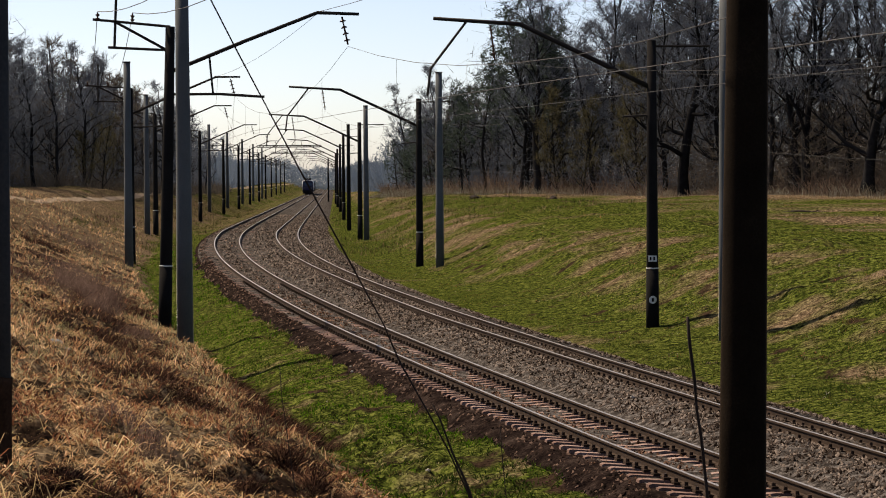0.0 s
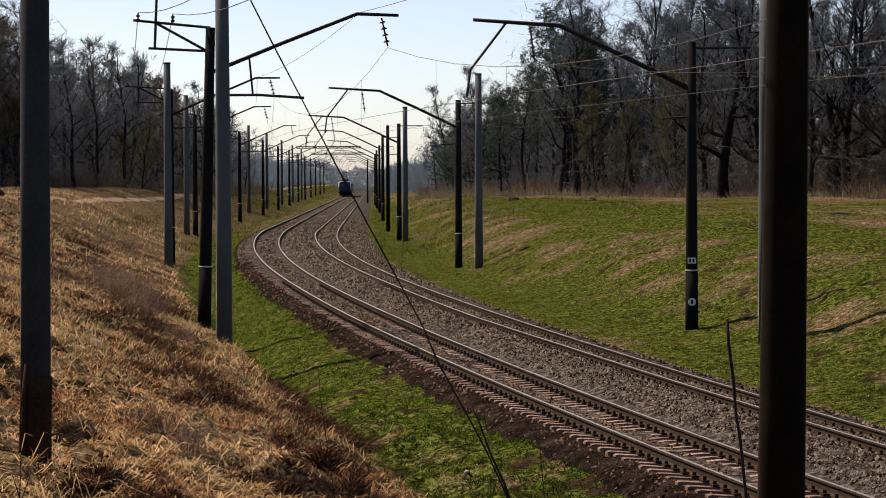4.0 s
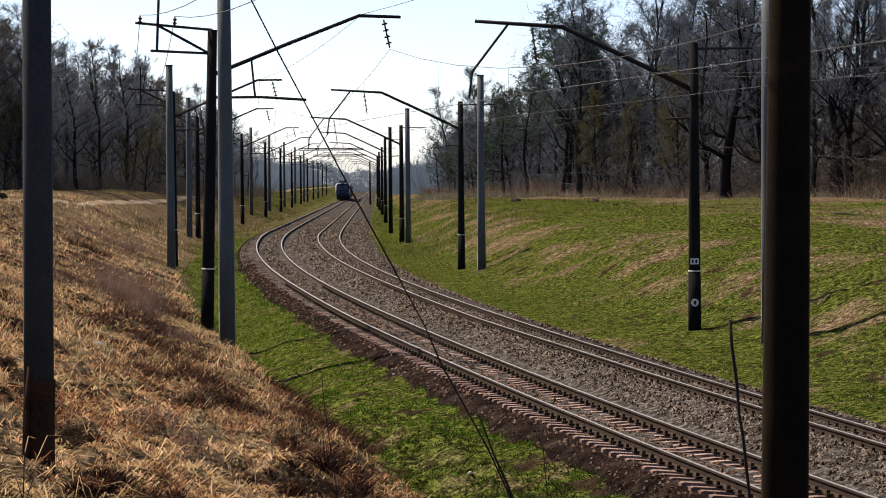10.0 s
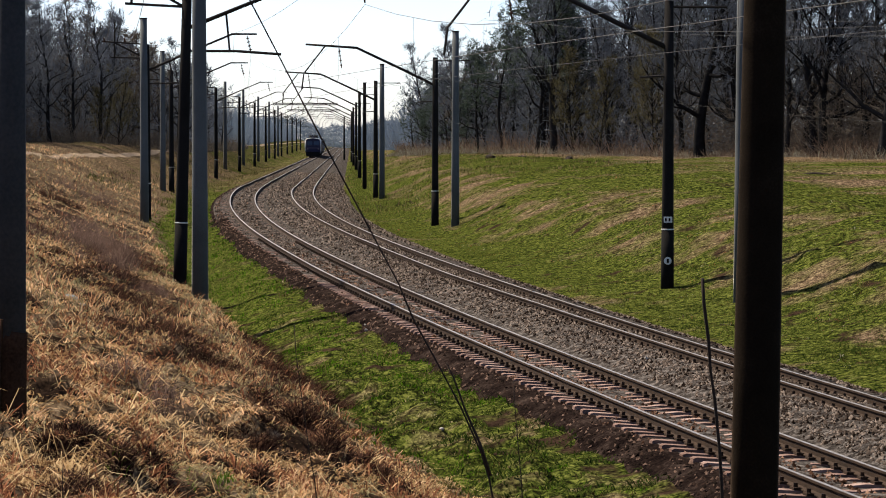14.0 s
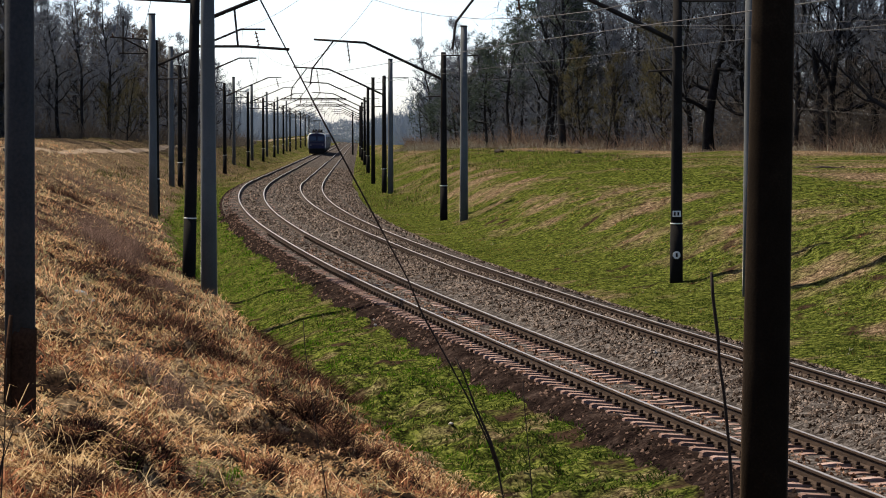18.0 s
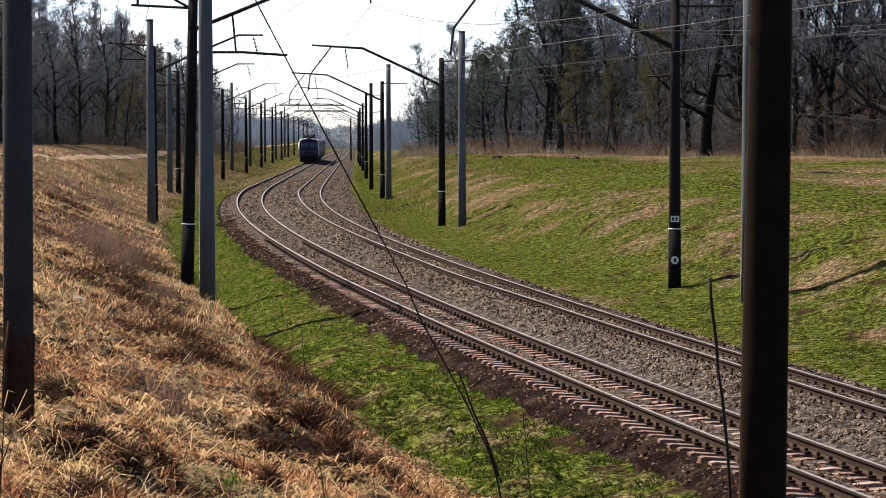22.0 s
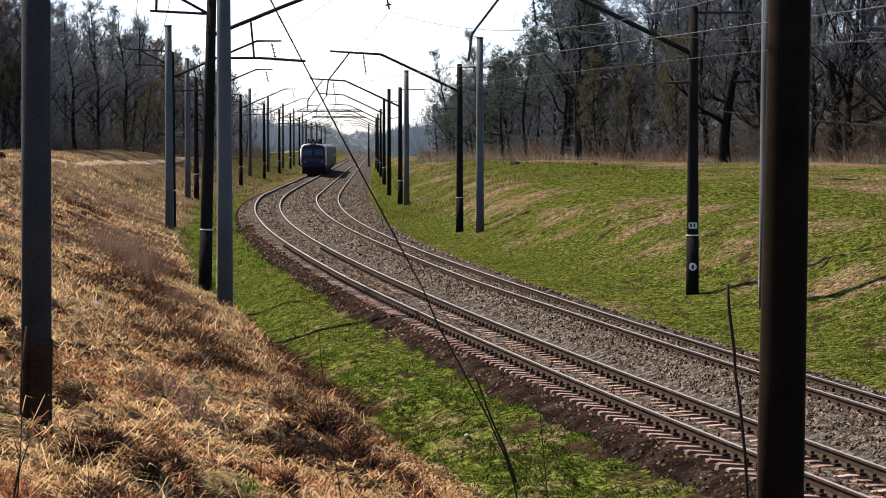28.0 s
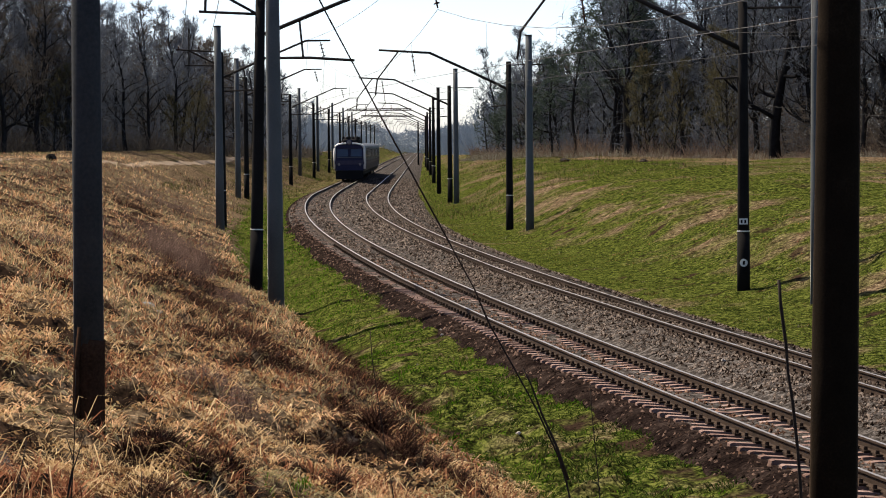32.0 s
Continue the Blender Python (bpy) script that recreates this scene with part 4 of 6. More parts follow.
def lump(name, x, y, size, flat, mat, label, category, seed, lift=0.3):
    """A small crumpled or broken piece lying on the ground."""
    bm = bmesh.new()
    bmesh.ops.create_icosphere(bm, subdivisions=2, radius=size)
    rng = random.Random(seed)
    for v in bm.verts:
        v.co *= rng.uniform(0.65, 1.2)
        v.co.z *= flat
    me = bpy.data.meshes.new(name)
    bm.to_mesh(me)
    bm.free()
    me.materials.append(mat)
    ob = tagged(new(name, me), label, category)
    ob.matrix_basis = pose(x, y, float(height(x, y)) + size * flat * lift, 0, 0, seed * 40)
    return ob


def log(name, a, b, r, mat, label, seed):
    """A crooked piece of wood lying on the ground from plan place a to b."""
    rng = random.Random(seed)
    thing = empty(name, Matrix.Identity(4), label, "fallen wood")
    pts = []
    for k in range(7):
        x, y = a[0] + (b[0] - a[0]) * k / 6 + rng.uniform(-r, r) * 0.6, a[1] + (b[1] - a[1]) * k / 6 + rng.uniform(-r, r) * 0.6
        pts.append((x, y, float(height(x, y)) + r * 0.7))
    part("stem", tube(pts, [r * f for f in (0.7, 1.0, 1.05, 0.95, 1.0, 0.9, 0.55)], 8), mat, thing)
    p = Vector(pts[3])
    part("broken_branch", tube([p, p + Vector((1.5 * r, -1.0 * r, 1.2 * r)), p + Vector((3.4 * r, -1.6 * r, 1.8 * r))], [r * 0.5, r * 0.35, r * 0.15], 6), mat, thing)
    return thing


def build_litter():
    log("dark_log", (-3.3, 17.55), (-2.78, 16.15), 0.055, STEM, "short dark log half sunk in dry grass", 3)
    for a, b, r, seed in (((23.4, 134.0), (25.6, 134.6), 0.07, 4), ((25.2, 134.9), (27.8, 134.3), 0.09, 6), ((24.4, 133.4), (26.2, 134.9), 0.05, 8)):
        tagged(log("fallen_branch", a, b, r, STEM, "dark fallen branch on the bank before the wood", seed), group="fallen branches")
    for x, y, size, tall in ((-23.5, 142.0, 0.42, 0.9), (-22.0, 141.0, 0.5, 0.35)):
        lump("tree_stump", x, y, size * 0.8, tall, BITUMEN, "dark rotten stump in the grass by the path", "stump", int(size * 100))
    for x, y, size, tall in ((11.9, 230.0, 0.5, 0.6), (14.8, 226.0, 0.4, 0.7), (17.6, 206.0, 0.4, 0.6)):
        lump("brush_heap", x, y, size, tall, STEM, "low dark heap of dead wood before the trees", "dead wood", int(y))
    lump("crumpled_bag", -5.92, 46.9, 0.15, 0.5, PALE_PLASTIC, "crumpled pale plastic bag in the dry grass", "litter", 1)
    lump("crumpled_bag", -5.6, 46.2, 0.08, 0.5, PALE_PLASTIC, "small scrap of pale plastic in the grass", "litter", 2)
    packet = empty("packet", pose(-2.89, 18.28, float(height(-2.89, 18.28)) + 0.06, 8, -5, 20), "small red and white packet on the grass", "litter")
    part("wrapper", box((0.13, 0.08, 0.03), (0, 0, 0), None, 0.006), WHITE_PAINT, packet)
    part("band", box((0.132, 0.03, 0.032), (0, -0.034, 0)), RED_PAINT, packet, "red band")
    for k, (s, u) in enumerate(((9.1, -1.9), (8.2, -2.0), (-9.5, -3.6), (3.0, -3.4), (19.0, 6.2), (-2, 2.3))):
        x, y = at(s, u)
        rock = lump("pale_stone", float(x), float(y), 0.03 + 0.01 * (k % 3), 0.7, CHALK, "pale chalky stone lying by the track", "stone", 5 + k)
        tagged(rock, group="pale stones")
        if -2.3 < u < 7.6:
            rock.location.z = float(bed(s, u)) + 0.03


# ---- the approaching electric train ----
PALE_PLASTIC = plain("pale_plastic", (0.26, 0.29, 0.3), 0.6)
CHALK = plain("chalky_stone", (0.34, 0.31, 0.28), 0.9)
RED_PAINT = plain("red_print", (0.45, 0.03, 0.03), 0.5)
TRAIN_BLUE = plain("train_slate_blue", (0.023, 0.024, 0.06), 0.5)
TRAIN_PALE = plain("train_pale_grey", (0.1, 0.118, 0.135), 0.45)
TRAIN_LILAC = plain("train_lilac_band", (0.05, 0.045, 0.075), 0.45)
TRAIN_ROOF = plain("train_dull_roof", (0.08, 0.085, 0.09), 0.55)
# White rim colour stands in for sun glinting on the roof's edge.
TRAIN_WHITE = material("train_glossy_lit_white", [(0.3, (0.7, 0.7, 0.7)), (0.7, (0.85, 0.85, 0.85))], 0.3, 0, 2, 30, 0, spec=0.9)
# Sky reflection is put into the windscreens' blue base; side glass stays dark.
TRAIN_GLASS = plain("train_sky_reflecting_blue_glass", (0.05, 0.075, 0.125), 0.15)
SIDE_GLASS = plain("train_side_glass", (0.012, 0.016, 0.022), 0.2)
# Near-white base imitates the sunlit edge at the train's front corner.
TRAIN_GLOSS = material("train_glossy_sunlit_corner", [(0.3, (0.7, 0.7, 0.71)), (0.7, (0.8, 0.8, 0.81))], 0.35, 0, 2, 30, 0, spec=1.0)
UNDER = plain("underframe_black", (0.012, 0.012, 0.013), 0.8)
LAMP_GLASS = plain("lamp_glass", (0.22, 0.2, 0.2), 0.15)


def prism(shape, y0, y1, inset=0.0):
    """A body that runs along y with the cross-section shape (x, z); inset draws its front end in."""
    bm = bmesh.new()
    rings = []
    for y, k in ((y0, 1 - inset), (y0 + 0.35, 1.0), (y1, 1.0)):
        rings.append([bm.verts.new((x * k, y, 2.4 + (z - 2.4) * (1 - (1 - k) * 0.6))) for x, z in shape])
    n = len(shape)
    for a, b in zip(rings, rings[1:]):
        for i in range(n):
            bm.faces.new((a[i], a[(i + 1) % n], b[(i + 1) % n], b[i]))
    bm.faces.new(rings[0][::-1])
    bm.faces.new(rings[-1])
    bmesh.ops.recalc_face_normals(bm, faces=bm.faces)
    return bm


def build_car(lead):
    """A car whose front, at y = 0, looks along -y; rails at z = 0."""
    car = empty("electric_train_car", Matrix.Identity(4), "slate-blue electric train car with a pale roof on the track" if lead else "blue and grey trailing train car", "train", "train cars")
    w = 1.58
    lower = [(-w, 1.05), (w, 1.05), (w, 2.05), (-w, 2.05)]
    upper = [(-w, 2.05), (w, 2.05), (w, 3.48), (-w, 3.48)]
    roof = [(-w, 3.48), (w, 3.48), (w - 0.08, 3.7), (w - 0.35, 3.88), (w - 0.85, 3.98), (0, 4.02), (-w + 0.85, 3.98), (-w + 0.35, 3.88), (-w + 0.08, 3.7)]
    k = 0.06 if lead else 0.0
    body = part("lower_body", prism(lower, 0, 19.6, k), TRAIN_BLUE, car, "dark blue lower side")
    part("upper_body", prism(upper, 0, 19.6, k), TRAIN_PALE if not lead else TRAIN_BLUE, car)
    part("roof", prism(roof, -0.06, 19.6, k), TRAIN_ROOF, car, "pale rounded roof")
    for side in (-1, 1):
        part("side_panel", box((0.012, 19.0, 1.25), (side * (w + 0.006), 10.1, 2.75)), TRAIN_PALE, car, "pale grey side panel")
        part("side_stripe", box((0.012, 19.0, 0.3), (side * (w + 0.008), 10.1, 1.85)), TRAIN_LILAC, car)
        for i in range(9):
            if i in (2, 6):
                part("side_door", box((0.02, 1.25, 2.0), (side * (w + 0.012), 1.9 + 2.0 * i, 2.3), None, 0.0), TRAIN_BLUE, car)
            part("side_window", box((0.03, 1.3 if i not in (2, 6) else 0.9, 0.85), (side * (w + 0.012), 1.9 + 2.0 * i, 2.85), None, 0.0), SIDE_GLASS, car)
    part("underframe", box((2.7, 18.6, 0.5), (0, 9.9, 0.82)), UNDER, car)
    for y in (3.2, 16.2):
        bm = box((2.3, 2.9, 0.4), (0, y, 0.55))
        bogie = part("bogie", bm, UNDER, car)
        for dy in (-1.2, 1.2):
            part("wheelset", tube([(-0.86, y + dy, 0.475), (-0.72, y + dy, 0.475), (-0.72, y + dy, 0.475), (0.72, y + dy, 0.475), (0.72, y + dy, 0.475), (0.86, y + dy, 0.475)], [0.475, 0.475, 0.1, 0.1, 0.475, 0.475], 18), UNDER, bogie)
    if lead:
        for x in (-0.72, 0.72):
            part("windscreen", box((1.15, 0.05, 0.8), (x, -0.02, 2.98), pose(0, 0, 0, -6), 0.02), TRAIN_GLASS, car)
            lamp = bmesh.new()
            bmesh.ops.create_cone(lamp, cap_ends=True, segments=14, radius1=0.15, radius2=0.13, depth=0.12, matrix=pose(x * 1.55, -0.05, 1.75, 90))
            part("headlight", lamp, LAMP_GLASS, car)
        part("front_band", box((3.1, 0.03, 0.42), (0, -0.03, 1.95), None, 0.01), TRAIN_LILAC, car, "lilac band across the front")
        part("front_apron", box((2.9, 0.25, 0.95), (0, -0.04, 0.66), pose(0, 0, 0, 8), 0.03), UNDER, car)
        lamp = bmesh.new()
        bmesh.ops.create_cone(lamp, cap_ends=True, segments=18, radius1=0.3, radius2=0.34, depth=0.7, matrix=pose(0, 0.15, 4.08, 90))
        house = part("roof_lamp", lamp, TRAIN_BLUE, car, "large round headlamp housing on the roof edge")
        lamp = bmesh.new()
        bmesh.ops.create_cone(lamp, cap_ends=True, segments=18, radius1=0.24, radius2=0.2, depth=0.06, matrix=pose(0, -0.22, 4.08, 90))
        part("lens", lamp, LAMP_GLASS, house)
        part("windscreen_pillar", box((0.16, 0.05, 0.86), (0, -0.035, 2.98), pose(0, 0, 0, -6), 0.01), TRAIN_BLUE, car)
        part("front_sill", box((2.7, 0.06, 0.07), (0, -0.05, 2.5), None, 0.02), TRAIN_PALE, car, "pale sill under the windscreens")
        part("front_brow", prism([(x * 0.93, 3.48 + (z - 3.48) * 0.8) for x, z in roof], -0.12, 0.3, 0.02), TRAIN_BLUE, car, "dark brow above the windscreens")
        part("front_rim", tube([(-1.52, 0.02, 2.4), (-1.52, -0.02, 3.48), (-1.44, -0.06, 3.7), (-1.18, -0.08, 3.87), (-0.7, -0.1, 3.96), (0, -0.1, 4.0), (0.7, -0.1, 3.96), (1.18, -0.08, 3.87), (1.44, -0.06, 3.7), (1.5, 0.0, 3.5)], 0.085, 10), TRAIN_WHITE, car, "white rim imitating the lit edge of the roof front")
        for y, long, wide, tall in ((1.5, 1.3, 1.5, 0.5), (3.0, 1.0, 1.9, 0.38), (5.6, 1.6, 1.7, 0.55), (7.6, 1.2, 1.3, 0.42), (9.8, 2.0, 1.8, 0.5), (13.0, 2.4, 1.6, 0.45), (16.4, 1.8, 1.5, 0.4)):
            part("roof_gear", box((wide, long, tall), (0, y, 3.92 + tall / 2), None, 0.12), UNDER, car, "dark electrical gear on the roof")
        for y in (1.2, 4.2, 6.8, 11.4):
            for x in (-0.7, -0.2, 0.35, 0.8):
                part("roof_insulator", tube([(x, y, 3.95), (x, y, 4.62), (x, y, 4.7)], [0.1, 0.08, 0.05], 8), UNDER, car)
        part("coupler", tube([(0, -0.5, 1.0), (0, 0.3, 1.0)], [0.16, 0.1], 8), UNDER, car)
        for x in (-1.66, 1.66):
            part("corner_pillar", tube([(x * 0.9, 0.24, 1.3), (x * 0.9, 0.24, 3.42), (x * 0.86, 0.26, 3.6), (x * 0.74, 0.3, 3.8)], [0.22, 0.22, 0.2, 0.14], 18), TRAIN_GLOSS, car, "rounded front corner in glossy near-white for the sunlit edge")
    # pantograph, insulators and boxes on the roof
    if lead:
        for x in (-0.8, 0.8):
            part("roof_bar", tube([(x, 1.2, 3.95), (x, 1.6, 4.35), (x, 9.0, 4.37)], 0.05, 5), STEEL, car)
        for y in (2.2, 4.4):
            bm = bmesh.new()
            for x in (-0.6, 0.6):
                insulator_into(bm, (x, y, 3.92), (x, y, 4.28), 2, 0.09)
            part("roof_insulator", bm, INSULATOR, car)
        part("base_frame", tube([(-0.65, 2.0, 4.3), (0.65, 2.0, 4.3), (0.65, 4.6, 4.3), (-0.65, 4.6, 4.3), (-0.65, 2.0, 4.3)], 0.05, 5), STEEL, car)
        for x in (-0.55, 0.55):
            part("lower_arm", tube([(x, 2.2, 4.33), (x * 0.9, 4.4, 4.95), (x * 0.8, 3.2, 6.3)], 0.035, 5), STEEL, car)
        part("collector", tube([(-1.0, 3.2, 6.2), (-0.7, 3.2, 6.36), (0.7, 3.2, 6.36), (1.0, 3.2, 6.2)], 0.04, 5), STEEL, car)
    return car


SPEED = 13.7


def build_train():
    cars = [build_car(True), build_car(False)]
    cars.append(copy_thing(cars[1], Matrix.Identity(4)))
    cars.append(copy_thing(cars[1], Matrix.Identity(4)))
    return cars


def train_rows(back):
    """The car's front follows the near track towards the viewer at a steady pace."""
    rows = []
    for k in range(17):
        t = 2.0 * k
        s = float(np.interp(249 + SPEED * (32 - t), CY, S)) + back
        x, y = at(s, 0)
        th = float(np.interp(s, S, TH))
        z = float(rail_top(s, -0.796) + rail_top(s, 0.796)) / 2
        rows.append((t, pose(float(x), float(y), z, math.degrees(math.atan(-0.0055)), 0, math.degrees(-th))))
    return rows


def motions():
    for k, car in enumerate(TRAIN):
        walk(car, train_rows(20.4 * k))


# ---- trees ----
def slivers(bases, tips, width, rng):
    """Thin three-sided spikes from bases to tips, as arrays of corners and triangles."""
    n = len(bases)
    d = tips - bases
    d = d / np.maximum(np.linalg.norm(d, axis=1, keepdims=True), 1e-6)
    a = np.cross(d, rng.normal(0, 1, (n, 3)))
    a = a / np.maximum(np.linalg.norm(a, axis=1, keepdims=True), 1e-6)
    b = np.cross(d, a)
    w = np.asarray(width).reshape(-1, 1) * 0.5
    v = np.stack([bases + a * w, bases - a * w * 0.5 + b * w * 0.87, bases - a * w * 0.5 - b * w * 0.87, tips], 1)
    t = np.array([(0, 1, 3), (1, 2, 3), (2, 0, 3)])
    return v.reshape(-1, 3), (t[None] + 4 * np.arange(n)[:, None, None]).reshape(-1, 3)


def flat_slivers(bases, tips, width, rng):
    """Fine twigs, one tapering face each."""
    n = len(bases)
    d = tips - bases
    a = np.cross(d, rng.normal(0, 1, (n, 3)))
    a = a / np.maximum(np.linalg.norm(a, axis=1, keepdims=True), 1e-6) * np.asarray(width).reshape(-1, 1) * 0.5
    return np.stack([bases + a, bases - a, tips], 1).reshape(-1, 3), np.arange(3 * n).reshape(-1, 3)


def unit(v):
    return v / max(np.linalg.norm(v), 1e-9)


def branching(tall, spread, seed, low=0.22, limbs=16, upward=0.75, twigs=2200, trunk=0.28, twist=0.25):
    """Trunk and limbs as point rows with radii, and the ends on which twigs sit."""
    rng = np.random.default_rng(seed)
    rows, seats = [], []
    p, way = np.zeros(3), np.array([0, 0, 1.0])
    line = [np.array([0, 0, -0.4])]
    for k in range(9):
        way = unit(way + rng.normal(0, 0.07, 3) * [1, 1, 0.2])
        p = p + way * tall / 9.5
        line.append(p.copy())
    radii = [trunk * (1 - 0.9 * (k / 9)) + 0.02 for k in range(10)]
    rows.append((line, radii))
    for i in range(limbs):
        f = low + (0.97 - low) * (i + rng.random()) / limbs
        q = f * 9
        k = int(q)
        start = line[k] + (line[min(k + 1, 9)] - line[k]) * (q - k)
        ang = i * 2.4 + rng.normal(0, 0.5)
        lift = upward + rng.normal(0, 0.15) + 0.5 * f
        way = unit(np.array([math.cos(ang), math.sin(ang), lift]))
        length = spread * (1.15 - 0.6 * abs(f - 0.45)) * rng.uniform(0.7, 1.15) * (1.25 - 0.65 * f)
        pts, pos = [start], start.copy()
        for _ in range(5):
            way = unit(way + rng.normal(0, twist, 3) + [0, 0, 0.07])
            pos = pos + way * length / 5
            pts.append(pos.copy())
        r = max(0.03, trunk * (1 - f) * 0.55 + 0.025)
        rows.append((pts, [r, r * 0.8, r * 0.62, r * 0.45, r * 0.3, 0.012]))
        for j in range(6):
            g = 0.25 + 0.75 * (j + rng.random()) / 6
            q2 = min(g * 5, 4.99)
            k2 = int(q2)
            st = pts[k2] + (pts[k2 + 1] - pts[k2]) * (q2 - k2)
            w2 = unit(way * 0.6 + rng.normal(0, 0.6, 3) + [0, 0, 0.25])
            le = length * rng.uniform(0.25, 0.5)
            mid = st + w2 * le * 0.5
            end = mid + unit(w2 + rng.normal(0, 0.35, 3) + [0, 0, 0.2]) * le * 0.5
            if j % 2:
                rows.append(([st, end], [r * 0.45, 0.01]))
            seats += [(st, mid), (mid, end), (mid, end)]
        seats.append((pts[-2], pts[-1]))
    a = np.array([s[0] for s in seats])
    b = np.array([s[1] for s in seats])
    pick = rng.integers(0, len(a), twigs)
    base = a[pick] + (b[pick] - a[pick]) * rng.random((twigs, 1))
    way = (b[pick] - a[pick])
    way = way / np.maximum(np.linalg.norm(way, axis=1, keepdims=True), 1e-6)
    way = way + rng.normal(0, 0.7, (twigs, 3)) + [0, 0, 0.35]
    way = way / np.linalg.norm(way, axis=1, keepdims=True)
    tip = base + way * rng.uniform(0.5, 1.5, (twigs, 1)) * (0.5 + tall / 36)
    return rows, base, tip, rng


def tubes_arrays(rows):
    """Rows of points and radii as one array of three- to six-sided tubes."""
    vs, ts, n = [], [], 0
    for pts, radii in rows:
        sides = 6 if radii[0] > 0.16 else (4 if radii[0] > 0.1 else 3)
        for i, p in enumerate(pts):
            d = unit(np.asarray(pts[min(i + 1, len(pts) - 1)]) - np.asarray(pts[max(i - 1, 0)]))
            a = unit(np.cross(d, [0.3, 0.9, 0.1]))
            b = np.cross(d, a)
            for k in range(sides):
                q = 2 * math.pi * k / sides
                vs.append(p + (a * math.cos(q) + b * math.sin(q)) * radii[i])
        for i in range(len(pts) - 1):
            for k in range(sides):
                x0, x1 = n + i * sides + k, n + i * sides + (k + 1) % sides
                ts += [(x0, x1, x1 + sides), (x0, x1 + sides, x0 + sides)]
        n += len(pts) * sides
    return np.array(vs), np.array(ts)


def grown(tall, seed, low=0.2, limbs=16, upward=0.75, reach=0.34, trunk=0.28, crook=0.2, branches=8, twigs=6):
    """A bare tree: limbs and branches as point rows with radii, and twigs as bases, tips and widths."""
    rng = np.random.default_rng(seed)
    rows, bases, tips, wide = [], [], [], []
    p, way = np.zeros(3), np.array([0, 0, 1.0])
    line = [np.array([0, 0, -0.4])]
    for k in range(11):
        way = unit(way + rng.normal(0, 0.09, 3) * [1, 1, 0.2] + [0, 0, 0.06])
        p = p + way * tall / 11.2
        line.append(p.copy())
    rows.append((line, [trunk * (1.15 if k == 0 else 1 - 0.92 * (k / 11) ** 0.9) + 0.015 for k in range(12)]))

    def run_from(start, way, length, steps, bend, lift):
        pts, q = [start], start.copy()
        for _ in range(steps):
            way = unit(way + rng.normal(0, bend, 3) + [0, 0, lift])
            q = q + way * length / steps
            pts.append(q.copy())
        return pts

    def spot(pts, g):
        q = min(g * (len(pts) - 1), len(pts) - 1.001)
        k = int(q)
        return pts[k] + (pts[k + 1] - pts[k]) * (q - k), unit(pts[k + 1] - pts[k])

    for i in range(limbs):
        f = low + (0.97 - low) * (i + rng.random()) / limbs
        start, _ = spot(line, f)
        ang = i * 2.4 + rng.normal(0, 0.5)
        way = unit(np.array([math.cos(ang), math.sin(ang), upward * (0.7 + 0.9 * f) + rng.normal(0, 0.15)]))
        length = tall * reach * (1.1 - 0.75 * f) * rng.uniform(0.75, 1.2)
        pts = run_from(start, way, length, 6, crook, 0.1 * upward)
        r = max(0.03, trunk * (1 - f) * 0.5 + 0.02)
        rows.append((pts, [r * (1 - 0.86 * k / 6) for k in range(7)]))
        for j in range(branches):
            g = 0.18 + 0.82 * (j + rng.random()) / branches
            st, d = spot(pts, g)
            le = length * rng.uniform(0.24, 0.46) * (1.2 - 0.5 * g)
            twig = run_from(st, unit(d + rng.normal(0, 0.65, 3) + [0, 0, 0.3]), le, 3, crook * 1.1, 0.1)
            q = max(0.014, r * (1 - 0.8 * g) * 0.55)
            rows.append((twig, [q, q * 0.75, q * 0.5, 0.009]))
            for _ in range(5):
                b, d2 = spot(twig, rng.uniform(0.15, 1.0))
                t = b + unit(d2 + rng.normal(0, 0.55, 3) + [0, 0, 0.2]) * le * rng.uniform(0.3, 0.6)
                bases.append(b), tips.append(t), wide.append(0.05)
                for _ in range(twigs):
                    b2 = b + (t - b) * rng.uniform(0.1, 1.0)
                    bases.append(b2), wide.append(rng.uniform(0.022, 0.042))
                    tips.append(b2 + unit(unit(t - b) + rng.normal(0, 0.6, 3) + [0, 0, 0.25]) * rng.uniform(0.4, 1.0) * (0.5 + tall / 40))
    return rows, np.array(bases), np.array(tips), np.array(wide), rng


def build_tree(tall, seed, twig_mat, label, **kw):
    rows, base, tip, wide, rng = grown(tall, seed, **kw)
    tree = empty("bare_tree", Matrix.Identity(4), label, "tree", "woodland trees")
    child("trunk", tri_mesh("trunk", *tubes_arrays(rows), BARK), tree)
    child("crown", tri_mesh("crown", *flat_slivers(base, tip, wide, rng), twig_mat), tree)
    return tree


